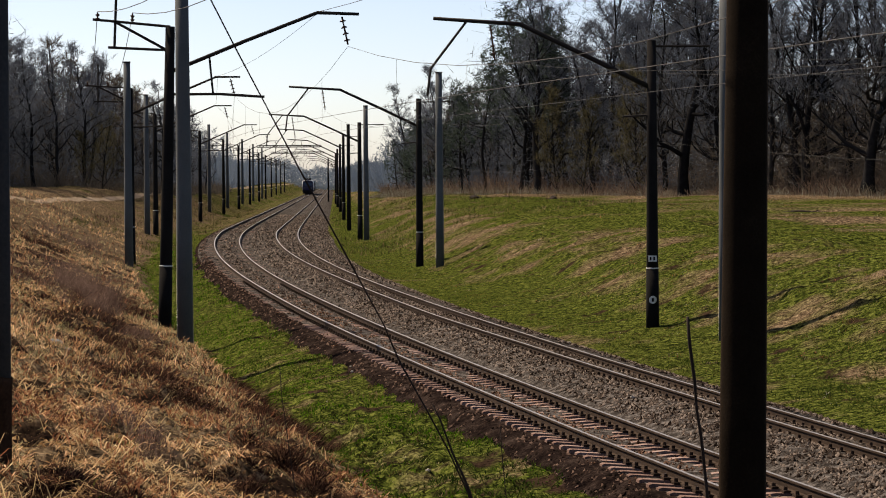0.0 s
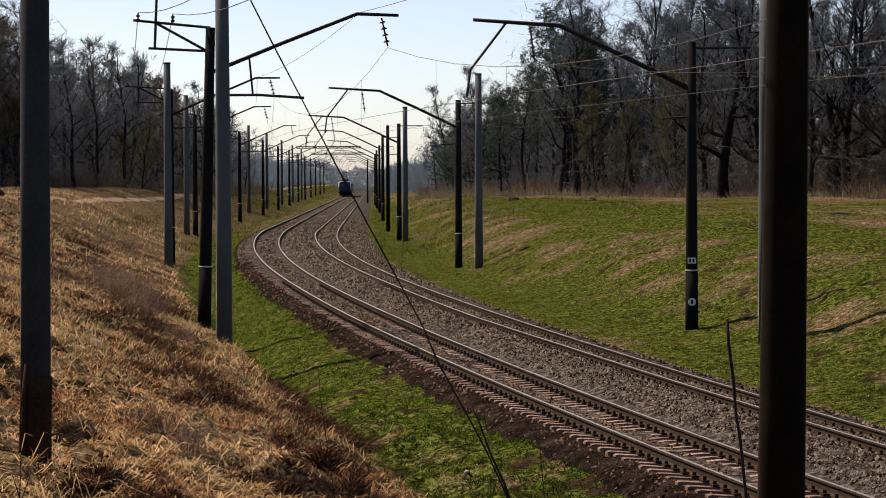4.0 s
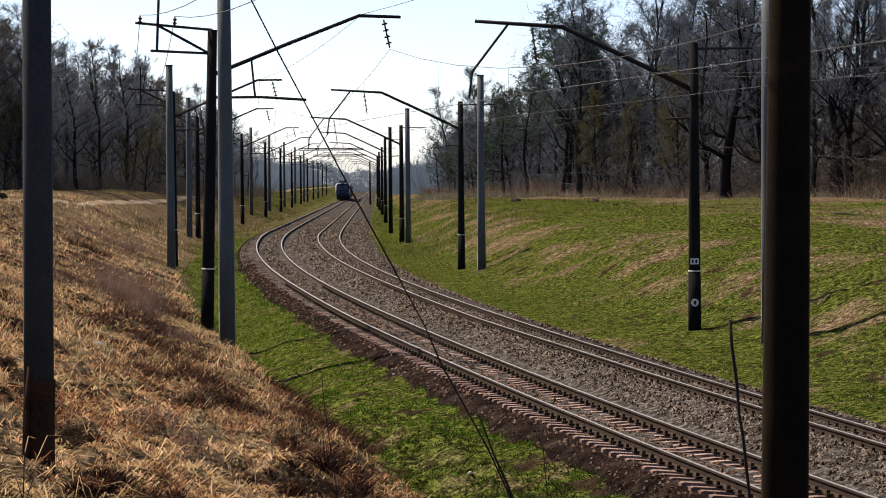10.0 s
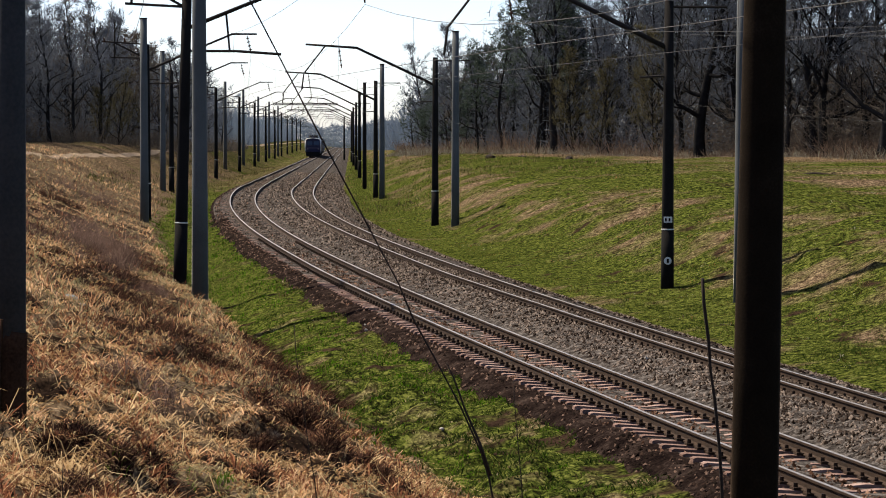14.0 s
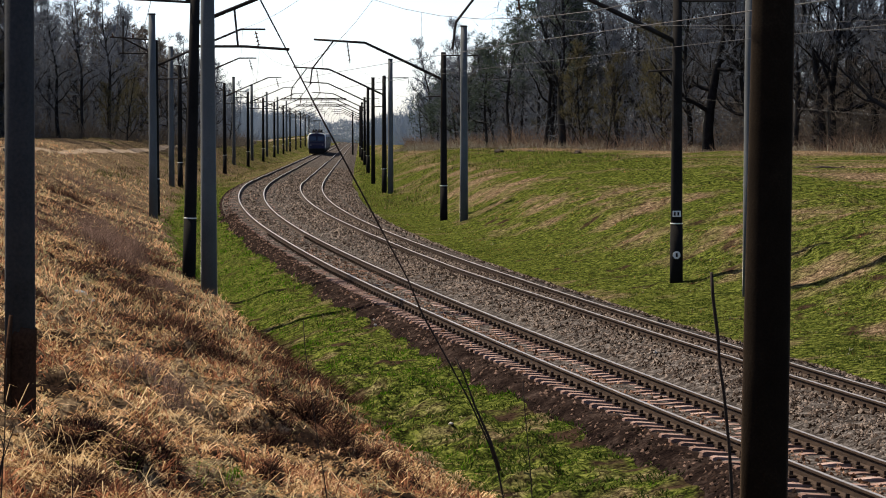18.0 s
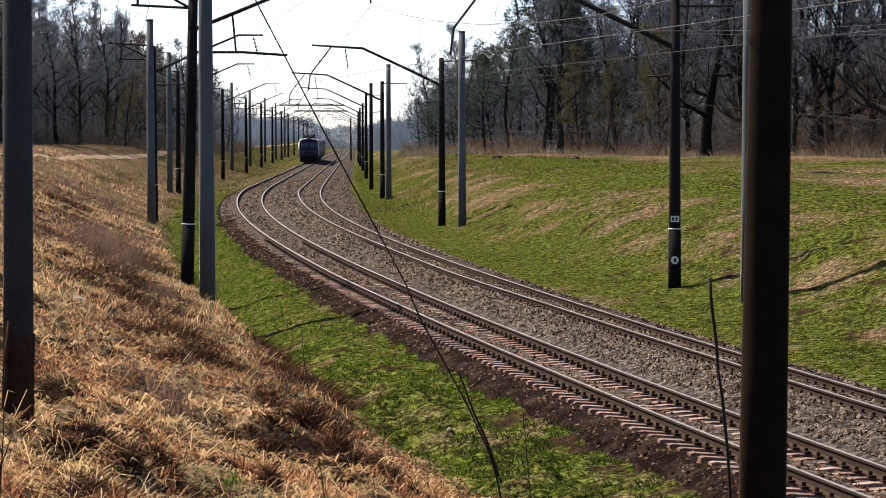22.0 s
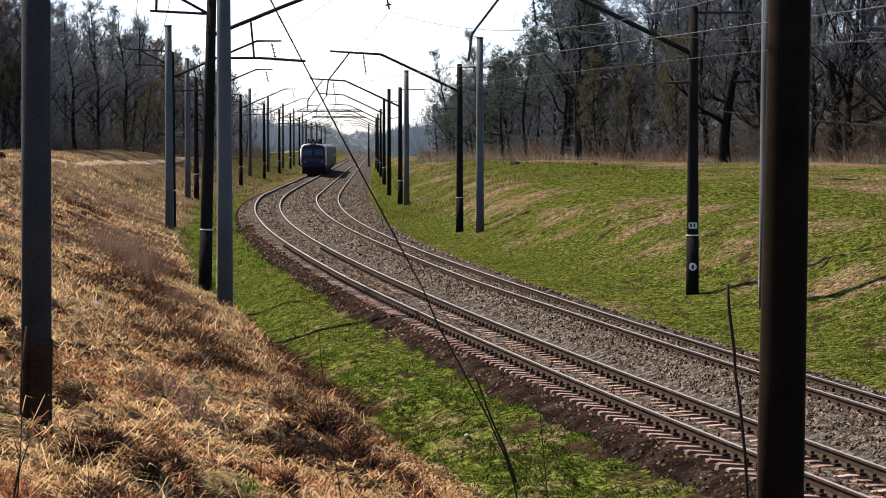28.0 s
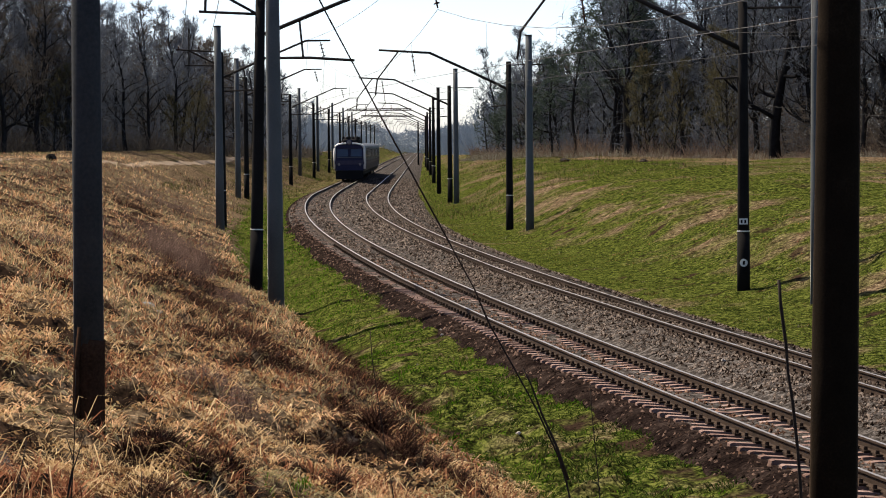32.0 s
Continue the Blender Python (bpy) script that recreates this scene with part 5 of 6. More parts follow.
def build_pine(tall, seed, low=0.42):
    """Needles stand in tufts round the ends of the shoots."""
    rng = np.random.default_rng(seed)
    rows, base, tip, _ = branching(tall, tall * 0.2, seed, low=low, limbs=26, upward=0.1, twigs=300, trunk=0.24)
    tuft = np.repeat(tip[rng.integers(0, len(tip), 330)], 13, 0) + rng.normal(0, 0.2, (4290, 3))
    way = rng.normal(0, 1, (4290, 3)) * [1, 1, 0.5] + [0, 0, 0.25]
    way = way / np.linalg.norm(way, axis=1, keepdims=True) * rng.uniform(0.25, 0.5, (4290, 1))
    tree = empty("pine_tree", Matrix.Identity(4), "tall pine with a bare trunk and dark green needles", "tree", "woodland trees")
    child("trunk", tri_mesh("trunk", *tubes_arrays(rows), BARK), tree)
    child("crown", tri_mesh("crown", *flat_slivers(tuft, tuft + way, np.full(len(tuft), 0.12), rng), NEEDLES), tree)
    return tree


LEFT_EDGE = [(-78, 140), (-58, 165), (-40, 190), (-32, 218), (-27, 255), (-25, 310), (-25, 400), (-27, 560), (-29, 720), (-31, 900)]


def along(edge, f_at_y):
    ys = [p[1] for p in edge]
    return float(np.interp(f_at_y, ys, [p[0] for p in edge]))


KIND_TALL = (19, 16, 21, 12, 20, 19, 15)


def build_woods():
    rng = random.Random(11)
    firsts = [build_tree(19, 21, TWIGS, "tall bare deciduous tree with dense grey twigs", low=0.16, limbs=20, upward=0.9, reach=0.3),
              build_tree(16, 22, TWIGS_RED, "bare deciduous tree with reddish-brown twigs", low=0.1, limbs=20, upward=0.8, reach=0.32),
              build_tree(21, 23, TWIGS, "tall dark oak with crooked rising limbs", low=0.16, limbs=20, upward=0.85, reach=0.4, crook=0.26, trunk=0.4),
              build_tree(12, 24, BUDS, "young tree with greenish spring buds", low=0.04, limbs=22, upward=0.9, reach=0.36, trunk=0.12, twigs=5),
              build_pine(20, 25),
              build_tree(19, 27, DARK_TWIGS, "large dark oak with thick spreading limbs at the wood's edge", low=0.18, limbs=16, upward=0.2, reach=0.5, trunk=0.5, crook=0.28),
              build_pine(15, 26, 0.08)]
    used = set()

    def plant(kind, x, y, tall):
        m = pose(x, y, float(height(x, y)) - 0.1, rng.uniform(-2, 2), rng.uniform(-2, 2), rng.uniform(0, 360))
        if kind not in used:
            used.add(kind)
            ob = firsts[kind]
            ob.matrix_basis = m
        else:
            ob = copy_thing(firsts[kind], m)
        size = tall / KIND_TALL[kind]
        ob.scale = (size, size, size * rng.uniform(0.95, 1.05))

    def right_tall(y):
        return float(np.interp(y, [150, 200, 215, 262, 272, 290, 312, 335, 375, 450], [21, 22.5, 24.5, 24, 24, 20.5, 16.5, 15.5, 14, 11.5]))

    def left_tall(y):
        return float(np.interp(y, [140, 190, 215, 235, 252, 305, 400], [22, 21.5, 20, 18, 15.8, 16, 12.5]))

    # dark oaks, pines and young growth that stand out along the edges
    for x, y, tall in ((20.4, 260, 23), (38.5, 203, 20), (25.2, 247, 16), (47, 182, 22)):
        plant(2, x, y, tall)
    for x, y, tall in ((30.6, 217, 21), (41.5, 188, 19)):
        plant(5, x, y, tall)
    for x, y, tall in ((16.4, 290, 17), (20.4, 274, 22), (22.5, 268, 21), (14.2, 305, 14), (23.0, 280, 20)):
        plant(4, x, y, tall)
    for x, y, tall in ((12.0, 345, 12), (14.6, 316, 14), (10.2, 385, 11), (8.2, 420, 10), (13.6, 322, 6)):
        plant(6, x, y, tall)
    for kind, x, y, tall in ((3, -26.0, 247, 8.4), (3, -27.3, 243, 6.0), (1, -29.4, 236, 8.5), (3, -33.5, 204, 8.0), (1, -36.5, 196, 13.0), (1, -34.6, 203, 15.0), (1, -39.0, 190, 12.0), (0, 12.9, 338, 18.5), (0, 9.5, 392, 17.5)):
        plant(kind, x, y, tall)
    # single trees of the two wood edges
    for edge, sign, ys, weights in ((RIGHT_EDGE, 1, (150, 430), (7, 1.5, 2, 2, 1)), (LEFT_EDGE, -1, (142, 400), (7, 3, 1.5, 1.5, 0))):
        for row, depth in enumerate((0.0, 5.5, 11.5, 18.5)):
            if sign > 0 and row == 3:
                ys = (215, 430)
            y = ys[0]
            stop = min(ys[1], 300) if row == 3 else ys[1]
            while y < stop:
                x = along(edge, y) + sign * (depth + rng.uniform(-1.5, 2.5))
                kind = rng.choices(range(5), weights)[0]
                if sign > 0 and y > 262 and rng.random() < 0.22:
                    kind = 6 if y > 300 else 4
                if sign > 0 and y < 262 and kind == 4:
                    kind = 0
                if sign > 0 and y < 222:
                    kind = rng.choice((0, 1, 1, 2))
                    if row > 0 and rng.random() < 0.36:
                        y += 3.0
                        continue
                tall = (right_tall(y) if sign > 0 else left_tall(y)) * rng.uniform(0.84, 1.04) * (0.88 if row == 0 else 1.0)
                if kind == 3:
                    tall *= 0.6
                if sign > 0 and 218 < y < 254 and rng.random() < 0.55:
                    y += 2.5
                    continue
                if sign > 0 and 214 < y < 254:
                    tall *= (1.0, 0.92, 0.75, 0.65)[row]
                plant(kind, x, y + rng.uniform(-2, 2), tall)
                y += rng.uniform(3.2, 5.6) * (1.5 if row == 0 else 1.0) * (1.3 if sign > 0 and row in (1, 2) and 190 < y < 250 else 1.0) * (1.0 if y < 230 else 1.35) * (1.5 if y > 320 else 1.0)
    # the deeper and farther woods, as masses of lighter-built trees, also behind the viewer
    arrays, light = [], []
    for seed in (31, 32, 33):
        rows, base, tip, g = branching(18, 5.2, seed, low=0.04, limbs=15, twigs=700, trunk=0.24)
        v1, t1 = tubes_arrays([r for r in rows if r[1][0] > 0.09])
        v2, t2 = flat_slivers(base, tip, np.full(len(base), 0.16), g)
        arrays.append((np.r_[v1, v2], np.r_[t1, t2 + len(v1)]))
        rows, base, tip, g = branching(18, 5.2, seed + 9, low=0.04, limbs=10, twigs=520, trunk=0.22)
        v1, t1 = tubes_arrays([r for r in rows if r[1][0] > 0.11])
        v2, t2 = flat_slivers(base, tip, np.full(len(base), 0.16), g)
        light.append((np.r_[v1, v2], np.r_[t1, t2 + len(v1)]))
    near, far, back = [], [], []
    for edge, sign, count in ((RIGHT_EDGE, 1, 45), (LEFT_EDGE, -1, 90)):
        for _ in range(count):
            y = rng.uniform(140, 340) if sign < 0 or rng.random() < 0.2 else rng.uniform(215, 340)
            tall = right_tall(y) * (0.55 if y < 260 else 0.85) if sign > 0 else left_tall(y) * 0.95
            near.append((along(edge, y) + sign * (14 + 60 * rng.random() ** 1.4), y, tall / 18 * rng.uniform(0.85, 1.05)))
        for _ in range(110):
            y = rng.uniform(400, 900)
            far.append((along(edge, y) + sign * rng.uniform(0, 26), y, rng.uniform(0.85, 1.1) * float(np.interp(y, [400, 540, 720, 900], [0.72, 0.58, 0.46, 0.5] if sign > 0 else [0.58, 0.46, 0.44, 0.48]))))
    # Unseen trees behind the viewer, added to cut sky light on near faces.
    for _ in range(90):
        a, r = rng.uniform(math.radians(112), math.radians(262)), rng.uniform(24, 62)
        x, y = r * math.sin(a) * 1.2, r * math.cos(a)
        if not -12 < station(x, y)[1] < 18:
            back.append((x, y, rng.uniform(0.85, 1.15)))
    for name, places, kinds, mat, label in (("woods_behind", near, arrays, TWIGS, "dense bare woodland behind the edge trees"), ("far_woods", far, light, HAZE_WOODS, "bare woods far down the line in haze-blue colour"), ("woods_round_viewer", back, arrays, DARK_TWIGS, "unseen bare woods added behind the viewer to dim sky light")):
        vs, ts, n = [], [], 0
        for x, y, size in places:
            v, t = kinds[rng.randrange(3)]
            a = rng.uniform(0, 6.28)
            c, k = math.cos(a), math.sin(a)
            w = np.stack([v[:, 0] * c - v[:, 1] * k, v[:, 0] * k + v[:, 1] * c, v[:, 2]], 1) * size + [x, y, float(height(x, y))]
            vs.append(w)
            ts.append(t + n)
            n += len(w)
        tagged(new(name, tri_mesh(name, np.concatenate(vs), np.concatenate(ts), mat)), label, "woods", kind="stuff")
    # fine twigs of the many slighter trees inside both woods, and of the wood across the end of the line
    g = np.random.default_rng(28)

    def twig_cloud(name, x, y, z, length, width, mat, label):
        n = len(x)
        base = np.c_[x, y, z]
        way = g.normal(0, 1, (n, 3)) * [0.8, 0.8, 0.55] + [0, 0, 0.5]
        tip = base + way / np.linalg.norm(way, axis=1, keepdims=True) * length[:, None]
        tagged(new(name, tri_mesh(name, *flat_slivers(base, tip, width, g), mat)), label, "undergrowth", kind="stuff")

    # Twig cloud doubles as hazy fill; its blue-grey holds the haze's tone.
    for edge, sign, tall_at in ((RIGHT_EDGE, 1, right_tall), (LEFT_EDGE, -1, left_tall)):
        n = 150000 if sign > 0 else 130000
        y = 150 * (430 / 150) ** g.random(n)
        x = np.interp(y, [p[1] for p in edge], [p[0] for p in edge]) + sign * (30 * g.random(n) - 0.5)
        ceiling_at = np.array([tall_at(q) for q in range(140, 440)])[np.clip(y - 140, 0, 299).astype(int)]
        if sign > 0:
            ceiling_at = ceiling_at * np.interp(y, [150, 205, 220, 242, 254, 300, 330], [0.5, 0.5, 0.42, 0.45, 1.25, 1.35, 1.15])
        z = height(x, y) + ceiling_at * 0.76 * g.random(n) ** 1.15 * np.clip(0.86 + 0.32 * patches(x, y, 9.0, 81), 0.3, 1.2)
        length, width, warm = g.uniform(0.8, 2.4, n), g.uniform(0.03, 0.065, n) * np.sqrt(y / 200), (y + g.normal(0, 12, n) < 232) & (sign > 0)
        for q, mat, label in ((~warm, TWIGS, "dense bare saplings inside the woods, blue-grey for haze"), (warm, TWIGS_RED, "reddish-brown bare saplings inside the woods")):
            if q.any():
                twig_cloud("thicket", x[q], y[q], z[q], length[q], width[q], mat, label)
    n = 26000
    x, y = g.uniform(-130, 75, n), g.uniform(1120, 1300, n)
    z = height(x, y) + 11.5 * g.random(n) * np.clip(0.85 + 0.2 * patches(x, y * 0, 23.0, 82), 0.5, 1.2)
    twig_cloud("distant_wood", x, y, z, g.uniform(1.5, 3.5, n), g.uniform(0.25, 0.5, n), HAZE_WOODS, "wood across the end of the line in haze-blue colour")
    # brush along the foot of both woods
    g = np.random.default_rng(8)
    for name, edge, sign, mat in (("brushwood", RIGHT_EDGE, 1, BRUSH), ("brushwood", LEFT_EDGE, -1, TWIGS_RED)):
        n = 56000
        y = 145 * (460 / 145) ** g.random(n)
        x = np.interp(y, [p[1] for p in edge], [p[0] for p in edge]) + sign * (g.random(n) ** 1.3 * 24 - 2.5)
        base = np.c_[x, y, height(x, y) - 0.05]
        tall = g.uniform(0.4, 3.6, n) * np.clip(0.55 + 0.6 * patches(x, y, 17.0, 31), 0.12, 1.3) * np.clip(0.55 + 0.12 * np.abs(x - np.interp(y, [p[1] for p in edge], [p[0] for p in edge])), 0.35, 1.2)
        tip = base + np.c_[g.normal(0, 0.5, n) * tall, g.normal(0, 0.5, n) * tall, tall]
        base = base + (tip - base) * (g.random((n, 1)) ** 2) * 0.6
        tagged(new(name, tri_mesh(name, *flat_slivers(base, tip, g.uniform(0.03, 0.07, n), g), mat)), "tangled bare brushwood at the foot of the woods", "undergrowth", kind="stuff")


def build_far_brush():
    """Low growth under the farther wood edges."""
    g = np.random.default_rng(18)
    for edge, sign in ((RIGHT_EDGE, 1), (LEFT_EDGE, -1)):
        n = 30000
        y = 450 * (1000 / 450) ** g.random(n)
        x = np.interp(y, [p[1] for p in edge], [p[0] for p in edge]) + sign * (g.random(n) * 22 - 1)
        base = np.c_[x, y, height(x, y) - 0.05]
        tall = g.uniform(0.6, 7.5, n)
        tip = base + np.c_[g.normal(0, 0.35, n) * tall, g.normal(0, 0.35, n) * tall, tall]
        tagged(new("far_brushwood", tri_mesh("far_brushwood", *flat_slivers(base, tip, g.uniform(0.06, 0.14, n), g), HAZE_WOODS)), "haze-blue brushwood under the distant woods", "undergrowth", kind="stuff")


# ---- grass ----
def blades(name, x, y, tall, width, lean, mat, label, seed, sink=0.02):
    """Bent grass blades, each of two faces, rooted in the ground."""
    g = np.random.default_rng(seed)
    n = len(x)
    z = height(x, y) - sink
    a, b = g.uniform(0, 2 * math.pi, n), g.uniform(0, 2 * math.pi, n)
    side = np.c_[np.cos(a), np.sin(a), np.zeros(n)] * width[:, None] * 0.5
    bend = np.c_[np.cos(b), np.sin(b), np.zeros(n)] * (tall * lean)[:, None]
    root = np.c_[x, y, z]
    up = np.c_[np.zeros(n), np.zeros(n), tall]
    mid = root + up * 0.55 + bend * 0.35
    tip = root + up * np.clip(1.05 - 0.35 * lean, 0.25, 1)[:, None] + bend
    v = np.stack([root - side, root + side, mid - side * 0.8, mid + side * 0.8, tip], 1).reshape(-1, 3)
    t = np.array([(0, 1, 3), (0, 3, 2), (2, 3, 4)])
    tris = (t[None] + 5 * np.arange(n)[:, None, None]).reshape(-1, 3)
    return tagged(new(name, tri_mesh(name, v, tris, mat)), label, "grass", kind="stuff")


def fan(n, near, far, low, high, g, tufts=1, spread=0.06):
    """Plan places in a fan that fits the camera's view, in tufts that thin out with distance."""
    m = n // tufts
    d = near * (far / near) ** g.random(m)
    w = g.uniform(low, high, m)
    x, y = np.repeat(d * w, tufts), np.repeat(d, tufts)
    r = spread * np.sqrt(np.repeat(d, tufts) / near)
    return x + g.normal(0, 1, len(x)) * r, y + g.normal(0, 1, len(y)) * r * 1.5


def edge_of(x, y, u):
    """Offset from the ragged line where the dry slope meets the ditch."""
    return u + 0.5 * patches(x, y, 9.0, 5)


SPROUTS = [(-1.34, 21.81), (-2.05, 19.17), (-1.68, 21.38), (-2.95, 30.16), (-1.75, 38.91)]


def build_grass():
    g = np.random.default_rng(5)
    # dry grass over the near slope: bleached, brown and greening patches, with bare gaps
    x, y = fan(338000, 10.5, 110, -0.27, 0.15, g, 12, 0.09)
    s, u = station(x, y)
    edge = u + 0.5 * patches(x, y, 9.0, 5)
    patch = patches(x, y, 4.6, 23) + 0.5 * patches(x, y, 1.6, 24) + g.normal(0, 0.25, len(x)) - 0.65 * np.clip((y - 35) / 30, 0, 1)
    keep = (edge < -4.8) & (u > -60) & (0.6 * patches(x, y, 2.3, 42) + 0.5 * patches(x, y, 0.9, 45) > -0.28 - 0.5 * np.clip((y - 50) / 40, 0, 1))
    for name, mat, low, high, tall, label in (("dry_grass", STRAW, -0.28, 0.4, 0.11, "matted brown dry grass on the slope"), ("bleached_grass", PALE_STRAW, 0.4, 9, 0.14, "pale bleached dry grass on the slope"), ("greening_grass", OLIVE_STRAW, -9, -0.28, 0.09, "short dry grass turning green on the slope")):
        pick = keep & (patch > low) & (patch <= high)
        px, py = x[pick], y[pick]
        n = len(px)
        grow = np.sqrt(np.maximum(py, 12) / 14)
        blades(name, px, py, g.uniform(0.2, 1.0, n) ** 1.7 * tall * np.clip(grow, 1, 1.4), 0.0085 * grow ** 1.12 * g.uniform(0.5, 1.8, n), g.uniform(0.8, 2.9, n), mat, label, 1)
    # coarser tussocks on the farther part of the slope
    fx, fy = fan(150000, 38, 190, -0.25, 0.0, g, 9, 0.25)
    fs, fu = station(fx, fy)
    pick = (fu + 3.5 * np.clip((fs - 100) / 60, 0, 1) < -5.2) & (fu > -40) & (0.6 * patches(fx, fy, 2.3, 42) + 0.5 * patches(fx, fy, 0.9, 45) > -0.05)
    fx, fy = fx[pick], fy[pick]
    n = len(fx)
    kind = patches(fx, fy, 7.0, 33) + g.normal(0, 0.4, n)
    for name, mat, low, high, label in (("slope_tussocks", STRAW, 0.45, 9, "brown dry tussocks on the slope"), ("slope_greening", OLIVE_STRAW, -0.15, 0.45, "greening tussocks on the slope"), ("slope_bracken", BRACKEN, -0.5, -0.15, "reddish-brown dead growth on the slope"), ("slope_weeds", WEED, -9, -0.5, "grey-brown dead weeds on the slope")):
        q = (kind > low) & (kind <= high)
        blades(name, fx[q], fy[q], g.uniform(0.06, 0.32, q.sum()), 0.018 * np.sqrt(fy[q] / 60) * g.uniform(0.6, 1.5, q.sum()), g.uniform(0.3, 1.8, q.sum()), mat, label, 11)
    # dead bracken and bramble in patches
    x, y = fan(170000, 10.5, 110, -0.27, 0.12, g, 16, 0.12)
    s, u = station(x, y)
    keep = (u < -5.0) & (u > -30) & (patches(x, y, 3.4, 12) + 0.6 * patches(x, y, 1.1, 13) > 0.25 + 0.35 * np.clip((y - 45) / 25, 0, 1) - 0.55 * np.clip((u + 8.5) / 2.5, 0, 1) * np.clip((70 - y) / 20, 0, 1))
    x, y = x[keep], y[keep]
    n = len(x)
    grow = np.sqrt(np.maximum(y, 12) / 14)
    blades("dead_bracken", x, y, g.uniform(0.04, 0.24, n), 0.0105 * grow * g.uniform(0.6, 1.7, n), g.uniform(0.2, 2.2, n), BRACKEN, "reddish-brown dead bracken lying over the slope", 2)
    # fallen leaves and broken stalks lying over the mat
    x, y = fan(73800, 10.5, 75, -0.27, 0.12, g, 5, 0.12)
    s, u = station(x, y)
    keep = (edge_of(x, y, u) < -4.9) & (u > -40) & (patches(x, y, 2.1, 61) + 0.5 * patches(x, y, 0.7, 62) > -0.35)
    x, y = x[keep], y[keep]
    n = len(x)
    grow = np.sqrt(np.maximum(y, 12) / 14)
    blades("leaf_litter", x, y, g.uniform(0.02, 0.055, n) * grow, g.uniform(0.012, 0.028, n) * grow, g.uniform(0.6, 2.6, n), LITTER, "pale and brown fallen leaves on the slope", 15, -0.015)
    # arching bramble canes
    x, y = fan(7000, 11, 60, -0.27, 0.1, g, 6, 0.2)
    s, u = station(x, y)
    keep = (u < -5.4) & (patches(x, y, 3.4, 12) + 0.6 * patches(x, y, 1.1, 13) > 0.0)
    x, y = x[keep], y[keep]
    n = len(x)
    blades("bramble_canes", x, y, g.uniform(0.12, 0.5, n), g.uniform(0.005, 0.01, n) * np.sqrt(y / 14), g.uniform(0.6, 2.8, n), PALE_STRAW, "arching dry bramble canes over the slope", 7)
    # first green sprouts in the dry mat
    n = 90
    for cx, cy in SPROUTS:
        blades("green_sprouts", cx + g.normal(0, 0.07, n), cy + g.normal(0, 0.16, n), g.uniform(0.05, 0.14, n), g.uniform(0.006, 0.011, n), g.uniform(0.2, 1.2, n), FRESH, "small tuft of new green grass in the dry mat", 20)
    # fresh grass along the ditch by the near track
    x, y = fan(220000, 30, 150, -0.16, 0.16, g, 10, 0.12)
    s, u = station(x, y)
    edge = u + 0.5 * patches(x, y, 9.0, 5) + 3.5 * np.clip((s - 100) / 60, 0, 1)
    keep = (edge > -5.4) & (u < -1.85 + 0.22 * patches(x, y, 2.6, 41)) & (patches(x, y, 2.2, 18) + 0.6 * patches(x, y, 0.8, 19) > -0.2)
    x, y = x[keep], y[keep]
    n = len(x)
    grow = np.sqrt(np.maximum(y, 30) / 40)
    worn = wear(x, y, s[keep]) + g.normal(0, 0.15, n)
    for name, mat, q, label in (("fresh_grass", FRESH, worn < 0.45, "short bright green spring grass in the ditch"), ("dull_grass", DULL, (worn >= 0.45) & (worn < 1.0), "dull olive grass in the ditch"), ("withered_grass", OLIVE_STRAW, (worn >= 1.0) & (g.random(n) < 0.35), "sparse withered grass in the ditch")):
        m = q.sum()
        blades(name, x[q], y[q], g.uniform(0.02, 0.062, m) * grow[q] * (1 + 0.7 * np.clip(patches(x[q], y[q], 1.3, 22), -0.6, 1)), 0.019 * grow[q] * g.uniform(0.6, 1.5, m), g.uniform(0.1, 0.7, m), mat, label, 3)
    clump = patches(x, y, 1.3, 28) + 0.9 * patches(x, y, 0.5, 29)
    for name, mat, q, label in (("green_tufts", FRESH, (clump > 0.75) & (worn < 0.5), "taller tufts of spring grass in the ditch"), ("olive_tufts", DULL, (clump > 0.75) & (worn >= 0.5) & (worn < 1.1), "rough olive tufts in the ditch")):
        m = q.sum()
        blades(name, x[q], y[q], g.uniform(0.04, 0.1, m) * grow[q] * np.clip(clump[q], 0.6, 1.4), 0.016 * grow[q] * g.uniform(0.6, 1.5, m), g.uniform(0.3, 1.3, m), mat, label, 9)
    pick = patches(x, y, 2.8, 26) + 0.6 * patches(x, y, 1.0, 27) > 1.05
    blades("ditch_tufts", x[pick], y[pick], g.uniform(0.06, 0.17, pick.sum()) * grow[pick], 0.014 * grow[pick], g.uniform(0.3, 1.6, pick.sum()), MIXED, "dry tufts among the fresh grass of the ditch", 8)
    # broad-leaved herbs in dark patches of the ditch and at the foot of the bank
    hx, hy = fan(110000, 30, 110, -0.16, 0.26, g, 14, 0.14)
    hs, hu = station(hx, hy)
    pick = ((hu + 0.5 * patches(hx, hy, 9.0, 5) > -5.3) & (hu < -1.9) | (hu > 8.0) & (hu < 15)) & (patches(hx, hy, 2.4, 37) + 0.7 * patches(hx, hy, 0.9, 38) > 0.25 - 0.35 * np.clip((10 - hs) / 12, 0, 1))
    hx, hy = hx[pick], hy[pick]
    n = len(hx)
    blades("ditch_herbs", hx, hy, g.uniform(0.04, 0.16, n), g.uniform(0.012, 0.03, n), g.uniform(0.5, 1.8, n), HERB, "dark broad-leaved herbs in the grass", 12)
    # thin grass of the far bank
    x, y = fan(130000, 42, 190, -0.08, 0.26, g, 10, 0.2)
    s, u = station(x, y)
    keep = (u > 7.7 + 0.25 * patches(x, y, 1.7, 4)) & (u < 70)
    x, y = x[keep], y[keep]
    n = len(x)
    grow = np.sqrt(np.maximum(y, 40) / 60)
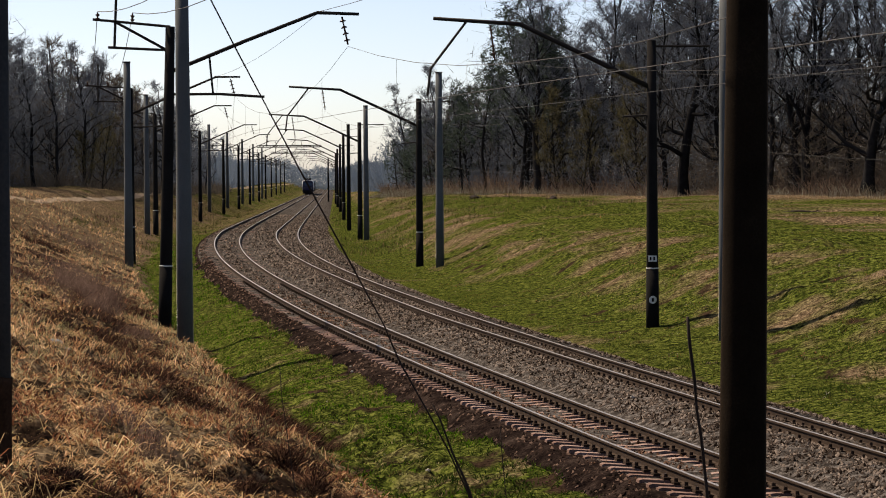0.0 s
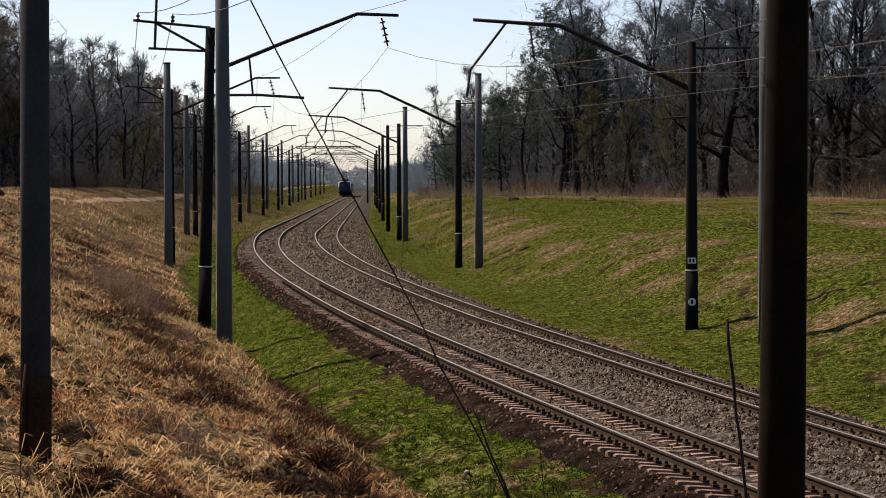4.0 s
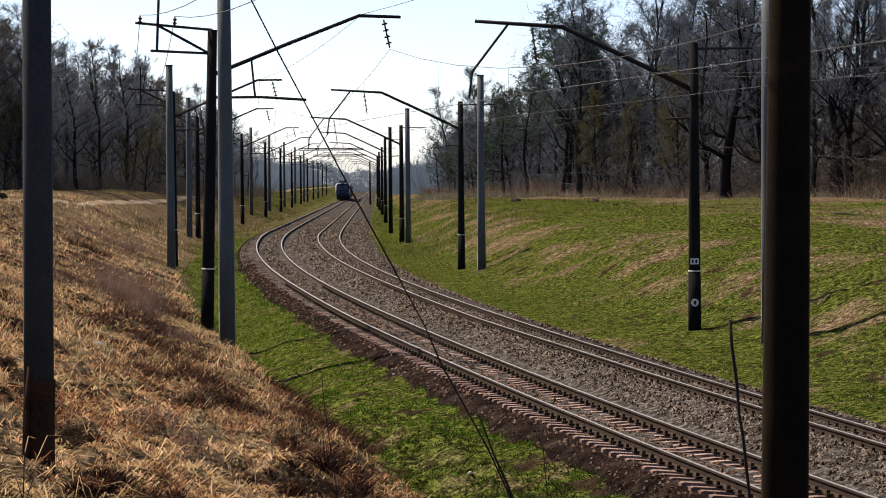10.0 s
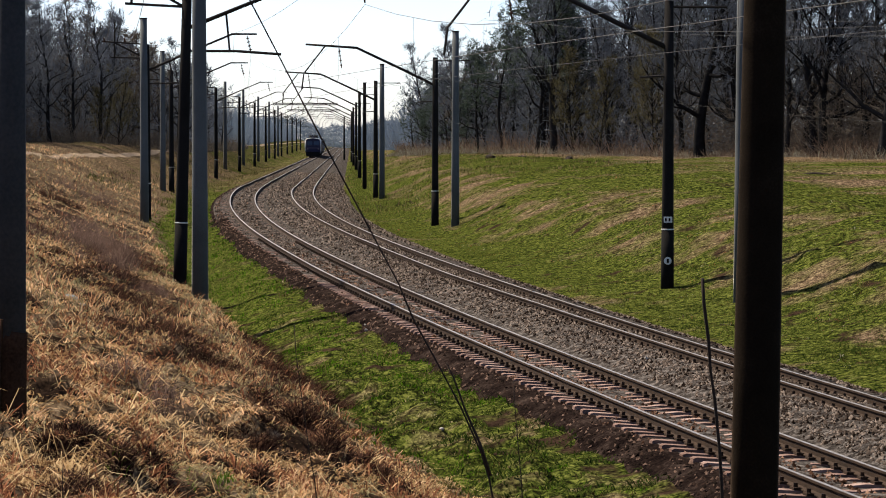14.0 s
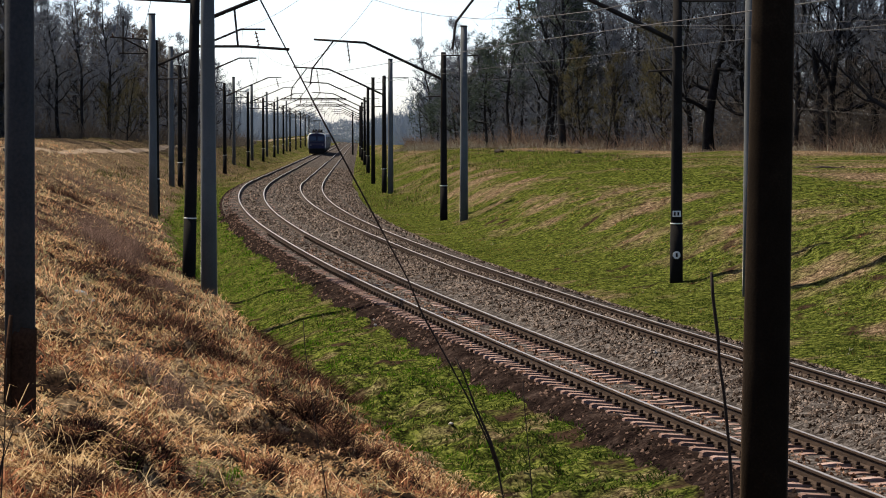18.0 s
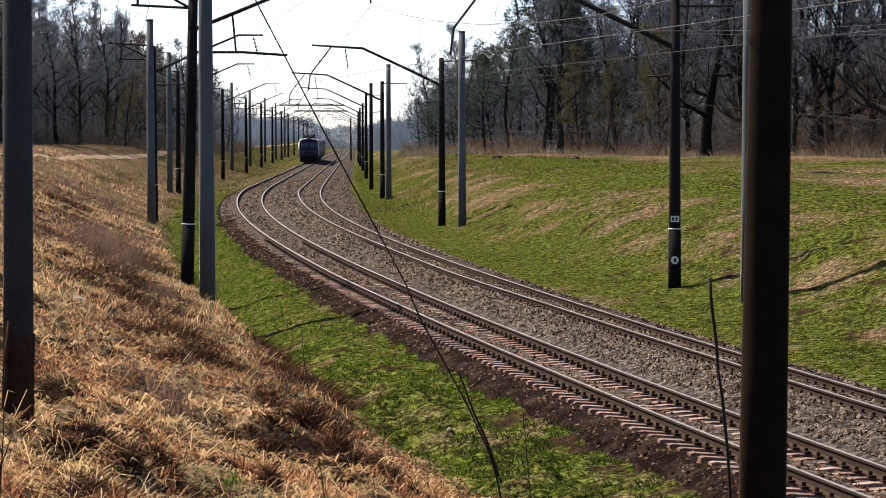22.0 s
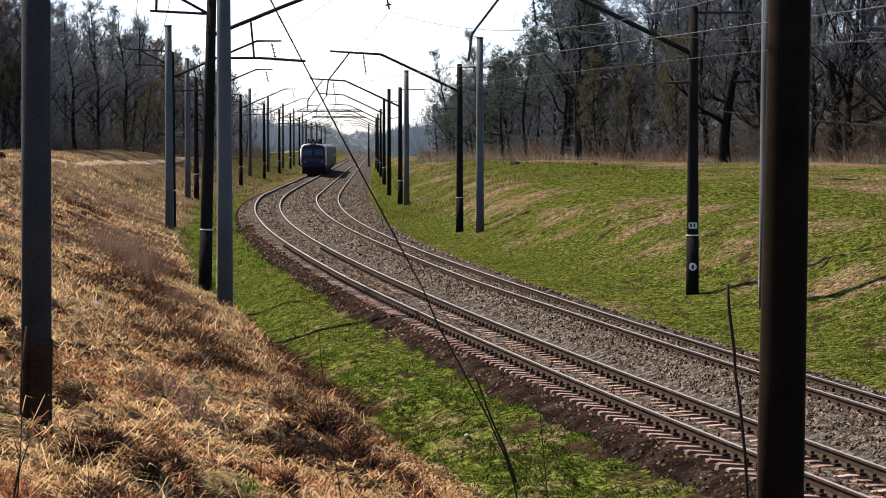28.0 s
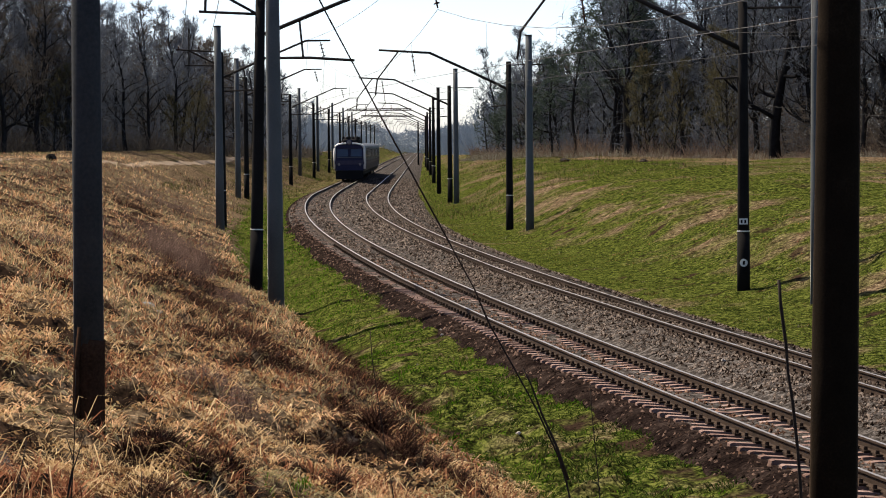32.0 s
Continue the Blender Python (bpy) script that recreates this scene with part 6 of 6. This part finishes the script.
    wood = x - np.interp(y, [p[1] for p in RIGHT_EDGE], [p[0] for p in RIGHT_EDGE])
    lush = 0.08 + 0.75 * np.exp(-((u[keep] - 20) / 3.5) ** 2) + 0.6 * np.exp(-((u[keep] - 9.5) / 2) ** 2) + 0.3 * patches(x, y, 7.0, 8) + 0.3 * patches(x, y, 2.0, 52)
    kind = np.where(lush > 0.38, 1, np.where((lush < -0.1) | (wood > -11 + 3 * patches(x, y, 9.0, 53)), 2, 0))
    for k, mat, label in ((0, DULL, "thin olive grass on the bank beyond the tracks"), (1, MEADOW, "fresh green grass patches on the bank"), (2, FRINGE, "short withered grass on the bank")):
        q = (kind == k) & (patches(x, y, 1.5, 54) + 0.5 * patches(x, y, 4.0, 55) > (-0.5 if k < 2 else 0.1))
        m = q.sum()
        blades("bank_grass", x[q], y[q], g.uniform(0.02, 0.07, m) * grow[q] * (1.2 if k == 1 else 0.9), 0.015 * grow[q] * g.uniform(0.7, 1.5, m), g.uniform(0.4, 1.8, m), mat, label, 4)
    # rough grass farther along both sides of the line
    m = 3600
    fs, fu = 105 + 230 * g.random(m) ** 1.3, np.where(g.random(m) < 0.5, g.uniform(-17, -2.6, m), g.uniform(7.6, 30, m))
    fs, fu = np.repeat(fs, 9) + g.normal(0, 0.8, m * 9), np.repeat(fu, 9) + g.normal(0, 0.25, m * 9)
    x, y = at(fs, fu)
    keep = (fu > -10.5) & (patches(x, y, 6.0, 73) > -0.3)
    kind = patches(x, y, 9.0, 71) + 0.5 * patches(x, y, 3.0, 72)
    for name, mat, low, high, label in (("verge_grass", MIXED, -9, 0.2, "olive rough grass beside the line"), ("verge_herbs", HERB, 0.2, 0.6, "dark green herbs beside the line"), ("verge_weeds", WEED, 0.6, 9, "grey-brown dead weeds beside the line")):
        q = keep & (kind > low) & (kind <= high)
        c = q.sum()
        blades(name, x[q], y[q], g.uniform(0.1, 0.4, c), g.uniform(0.015, 0.045, c), g.uniform(0.2, 1.0, c), mat, label, 16)
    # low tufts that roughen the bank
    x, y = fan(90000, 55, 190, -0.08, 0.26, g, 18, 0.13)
    s, u = station(x, y)
    keep = (u > 8.2) & (u < 45) & (patches(x, y, 3.0, 56) + 0.6 * patches(x, y, 1.0, 57) > 0.0)
    x, y, u = x[keep], y[keep], u[keep]
    dry = patches(x, y, 2.6, 58) + 0.03 * (u - 18) + g.normal(0, 0.3, len(x))
    for name, mat, q, label in (("bank_tufts", DULL, dry < 0.25, "low olive grass tufts on the bank"), ("bank_dry_tufts", FRINGE, (dry >= 0.25) & (dry < 0.6), "low withered tufts on the bank"), ("bank_russet_tufts", BRACKEN, (dry >= 0.6) & (dry < 0.8), "low russet dead growth on the bank"), ("bank_weeds", MEADOW, dry >= 0.8, "greener tufts on the bank")):
        m = q.sum()
        blades(name, x[q], y[q], g.uniform(0.03, 0.1, m) * np.clip(0.8 + 0.8 * patches(x[q], y[q], 0.9, 60), 0.3, 1.8), 0.018 * np.sqrt(y[q] / 60) * g.uniform(0.6, 1.5, m), g.uniform(0.4, 1.5, m), mat, label, 14)
    # russet and tan litter on the steep part of the bank
    x, y = fan(70000, 55, 190, -0.02, 0.26, g, 14, 0.16)
    s, u = station(x, y)
    tan = patches(x, y, 3.2, 65) + 0.6 * patches(x, y, 1.1, 66) + 0.5 * np.exp(-((u - 14.2) / 2) ** 2)
    for name, mat, low, label in (("bank_litter", WEED, 0.7, "tan dead grass in patches on the bank"), ("bank_bracken", BRACKEN, 1.15, "russet dead bracken in patches on the bank")):
        q = (u > 11) & (u < 19) & (tan > low)
        m = q.sum()
        blades(name, x[q], y[q], g.uniform(0.03, 0.09, m), 0.02 * np.sqrt(y[q] / 60) * g.uniform(0.6, 1.5, m), g.uniform(0.5, 2.2, m), mat, label, 17)
    # tall pale grass at the foot of the far wood
    n = 26000
    y = g.uniform(145, 420, n)
    x = np.interp(y, [p[1] for p in RIGHT_EDGE], [p[0] for p in RIGHT_EDGE]) - 6 + 7 * g.random(n) ** 0.7
    blades("tall_dry_grass", x, y, g.uniform(0.3, 1.25, n) * np.clip(0.55 + 0.75 * patches(x, y, 6.0, 91), 0.12, 1.3), g.uniform(0.02, 0.045, n), g.uniform(0.2, 0.9, n), FRINGE, "tall pale dry grass fringing the woods", 6)


def build_weeds():
    """Clumps of grey dry stalks and dark bramble on the near slope, some in place of shadow."""
    g = np.random.default_rng(9)
    grey = ((-11.05, 93.8, 500, 1.8, 0.7), (-9.6, 85.0, 600, 1.0, 0.9), (-9.0, 80.0, 700, 1.3, 1.1), (-8.1, 75.0, 800, 1.0, 1.0), (-7.5, 70.5, 700, 0.8, 0.8), (-6.2, 62.4, 500, 0.8, 0.5), (-10.8, 72.0, 350, 1.0, 0.6), (-12.4, 84.0, 350, 1.2, 0.6), (-9.6, 58.0, 300, 0.8, 0.5), (-3.0, 31, 400, 0.6, 0.4), (-15.0, 131, 700, 2.0, 0.8))
    # Dark rows round (-2.6, 20) stand in for the line post's cast shadow.
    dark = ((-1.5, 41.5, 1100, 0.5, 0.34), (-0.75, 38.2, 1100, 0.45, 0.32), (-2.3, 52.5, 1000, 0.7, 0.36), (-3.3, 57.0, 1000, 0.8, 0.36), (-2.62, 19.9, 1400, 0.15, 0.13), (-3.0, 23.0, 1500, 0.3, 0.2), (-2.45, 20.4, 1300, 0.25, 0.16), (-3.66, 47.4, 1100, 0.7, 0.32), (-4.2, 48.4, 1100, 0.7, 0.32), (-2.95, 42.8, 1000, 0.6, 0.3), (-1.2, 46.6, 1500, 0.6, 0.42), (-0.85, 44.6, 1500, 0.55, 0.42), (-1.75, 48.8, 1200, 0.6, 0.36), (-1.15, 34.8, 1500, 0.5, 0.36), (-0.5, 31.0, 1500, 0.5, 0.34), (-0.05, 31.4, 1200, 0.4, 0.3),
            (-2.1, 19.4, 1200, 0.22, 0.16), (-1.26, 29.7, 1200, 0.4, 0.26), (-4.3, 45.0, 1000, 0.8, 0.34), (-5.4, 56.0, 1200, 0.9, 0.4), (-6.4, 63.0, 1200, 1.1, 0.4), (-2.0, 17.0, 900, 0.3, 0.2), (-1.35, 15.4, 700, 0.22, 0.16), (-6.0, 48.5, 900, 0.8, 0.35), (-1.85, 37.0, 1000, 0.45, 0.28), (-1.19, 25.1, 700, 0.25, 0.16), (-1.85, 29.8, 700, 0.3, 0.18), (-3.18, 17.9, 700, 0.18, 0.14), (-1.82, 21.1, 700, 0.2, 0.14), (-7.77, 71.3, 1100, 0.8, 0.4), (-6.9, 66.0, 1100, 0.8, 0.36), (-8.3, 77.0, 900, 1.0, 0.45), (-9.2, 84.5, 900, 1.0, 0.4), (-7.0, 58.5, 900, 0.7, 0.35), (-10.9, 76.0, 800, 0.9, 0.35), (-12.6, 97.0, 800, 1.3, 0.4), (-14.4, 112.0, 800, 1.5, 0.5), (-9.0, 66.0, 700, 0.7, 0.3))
    for rows, name, mat, label in ((grey, "dry_weeds", WEED, "clump of grey-brown dry weed stalks"), (dark, "bramble_clump", BRAMBLE, "low dark tangle on the slope, dead bramble and stand-in shadow")):
        for cx, cy, n, size, tall in rows:
            n = n * 2 if mat is WEED else n * 3 // 2
            heads = np.c_[g.normal(0, size * 0.5, 9), g.normal(0, size, 9), g.uniform(0.35, 1.15, 9), g.uniform(0.1, 0.3, 9)][g.integers(0, 9, n)]
            x, y = cx + heads[:, 0] + g.normal(0, 1, n) * size * heads[:, 3], cy + heads[:, 1] + g.normal(0, 1, n) * size * 2 * heads[:, 3]
            base = np.c_[x, y, height(x, y) - 0.03]
            t = g.uniform(0.3, 1.0, n) * tall * heads[:, 2]
            lean = 0.8 if mat is BRAMBLE else 0.45
            tip = base + np.c_[g.normal(0, lean, n) * t, g.normal(0, lean, n) * t, t]
            tagged(new(name, tri_mesh(name, *slivers(base, tip, np.full(n, 0.012 if mat is WEED else 0.016), g), mat)), label, "weeds", kind="stuff")


build_ballast()
build_track(0.0, "near_track", "near curving track with worn rails on pale concrete sleepers", -24.0, 150.0, 0.5)
build_track(SPACING, "far_track", "far curving track with thin rails half sunk in ballast", -24.0, 130.0, 0.5)
build_masts()
build_wires()
build_foreground()
build_litter()
build_woods()
build_far_brush()
build_grass()
build_weeds()
TRAIN = build_train()

motions()
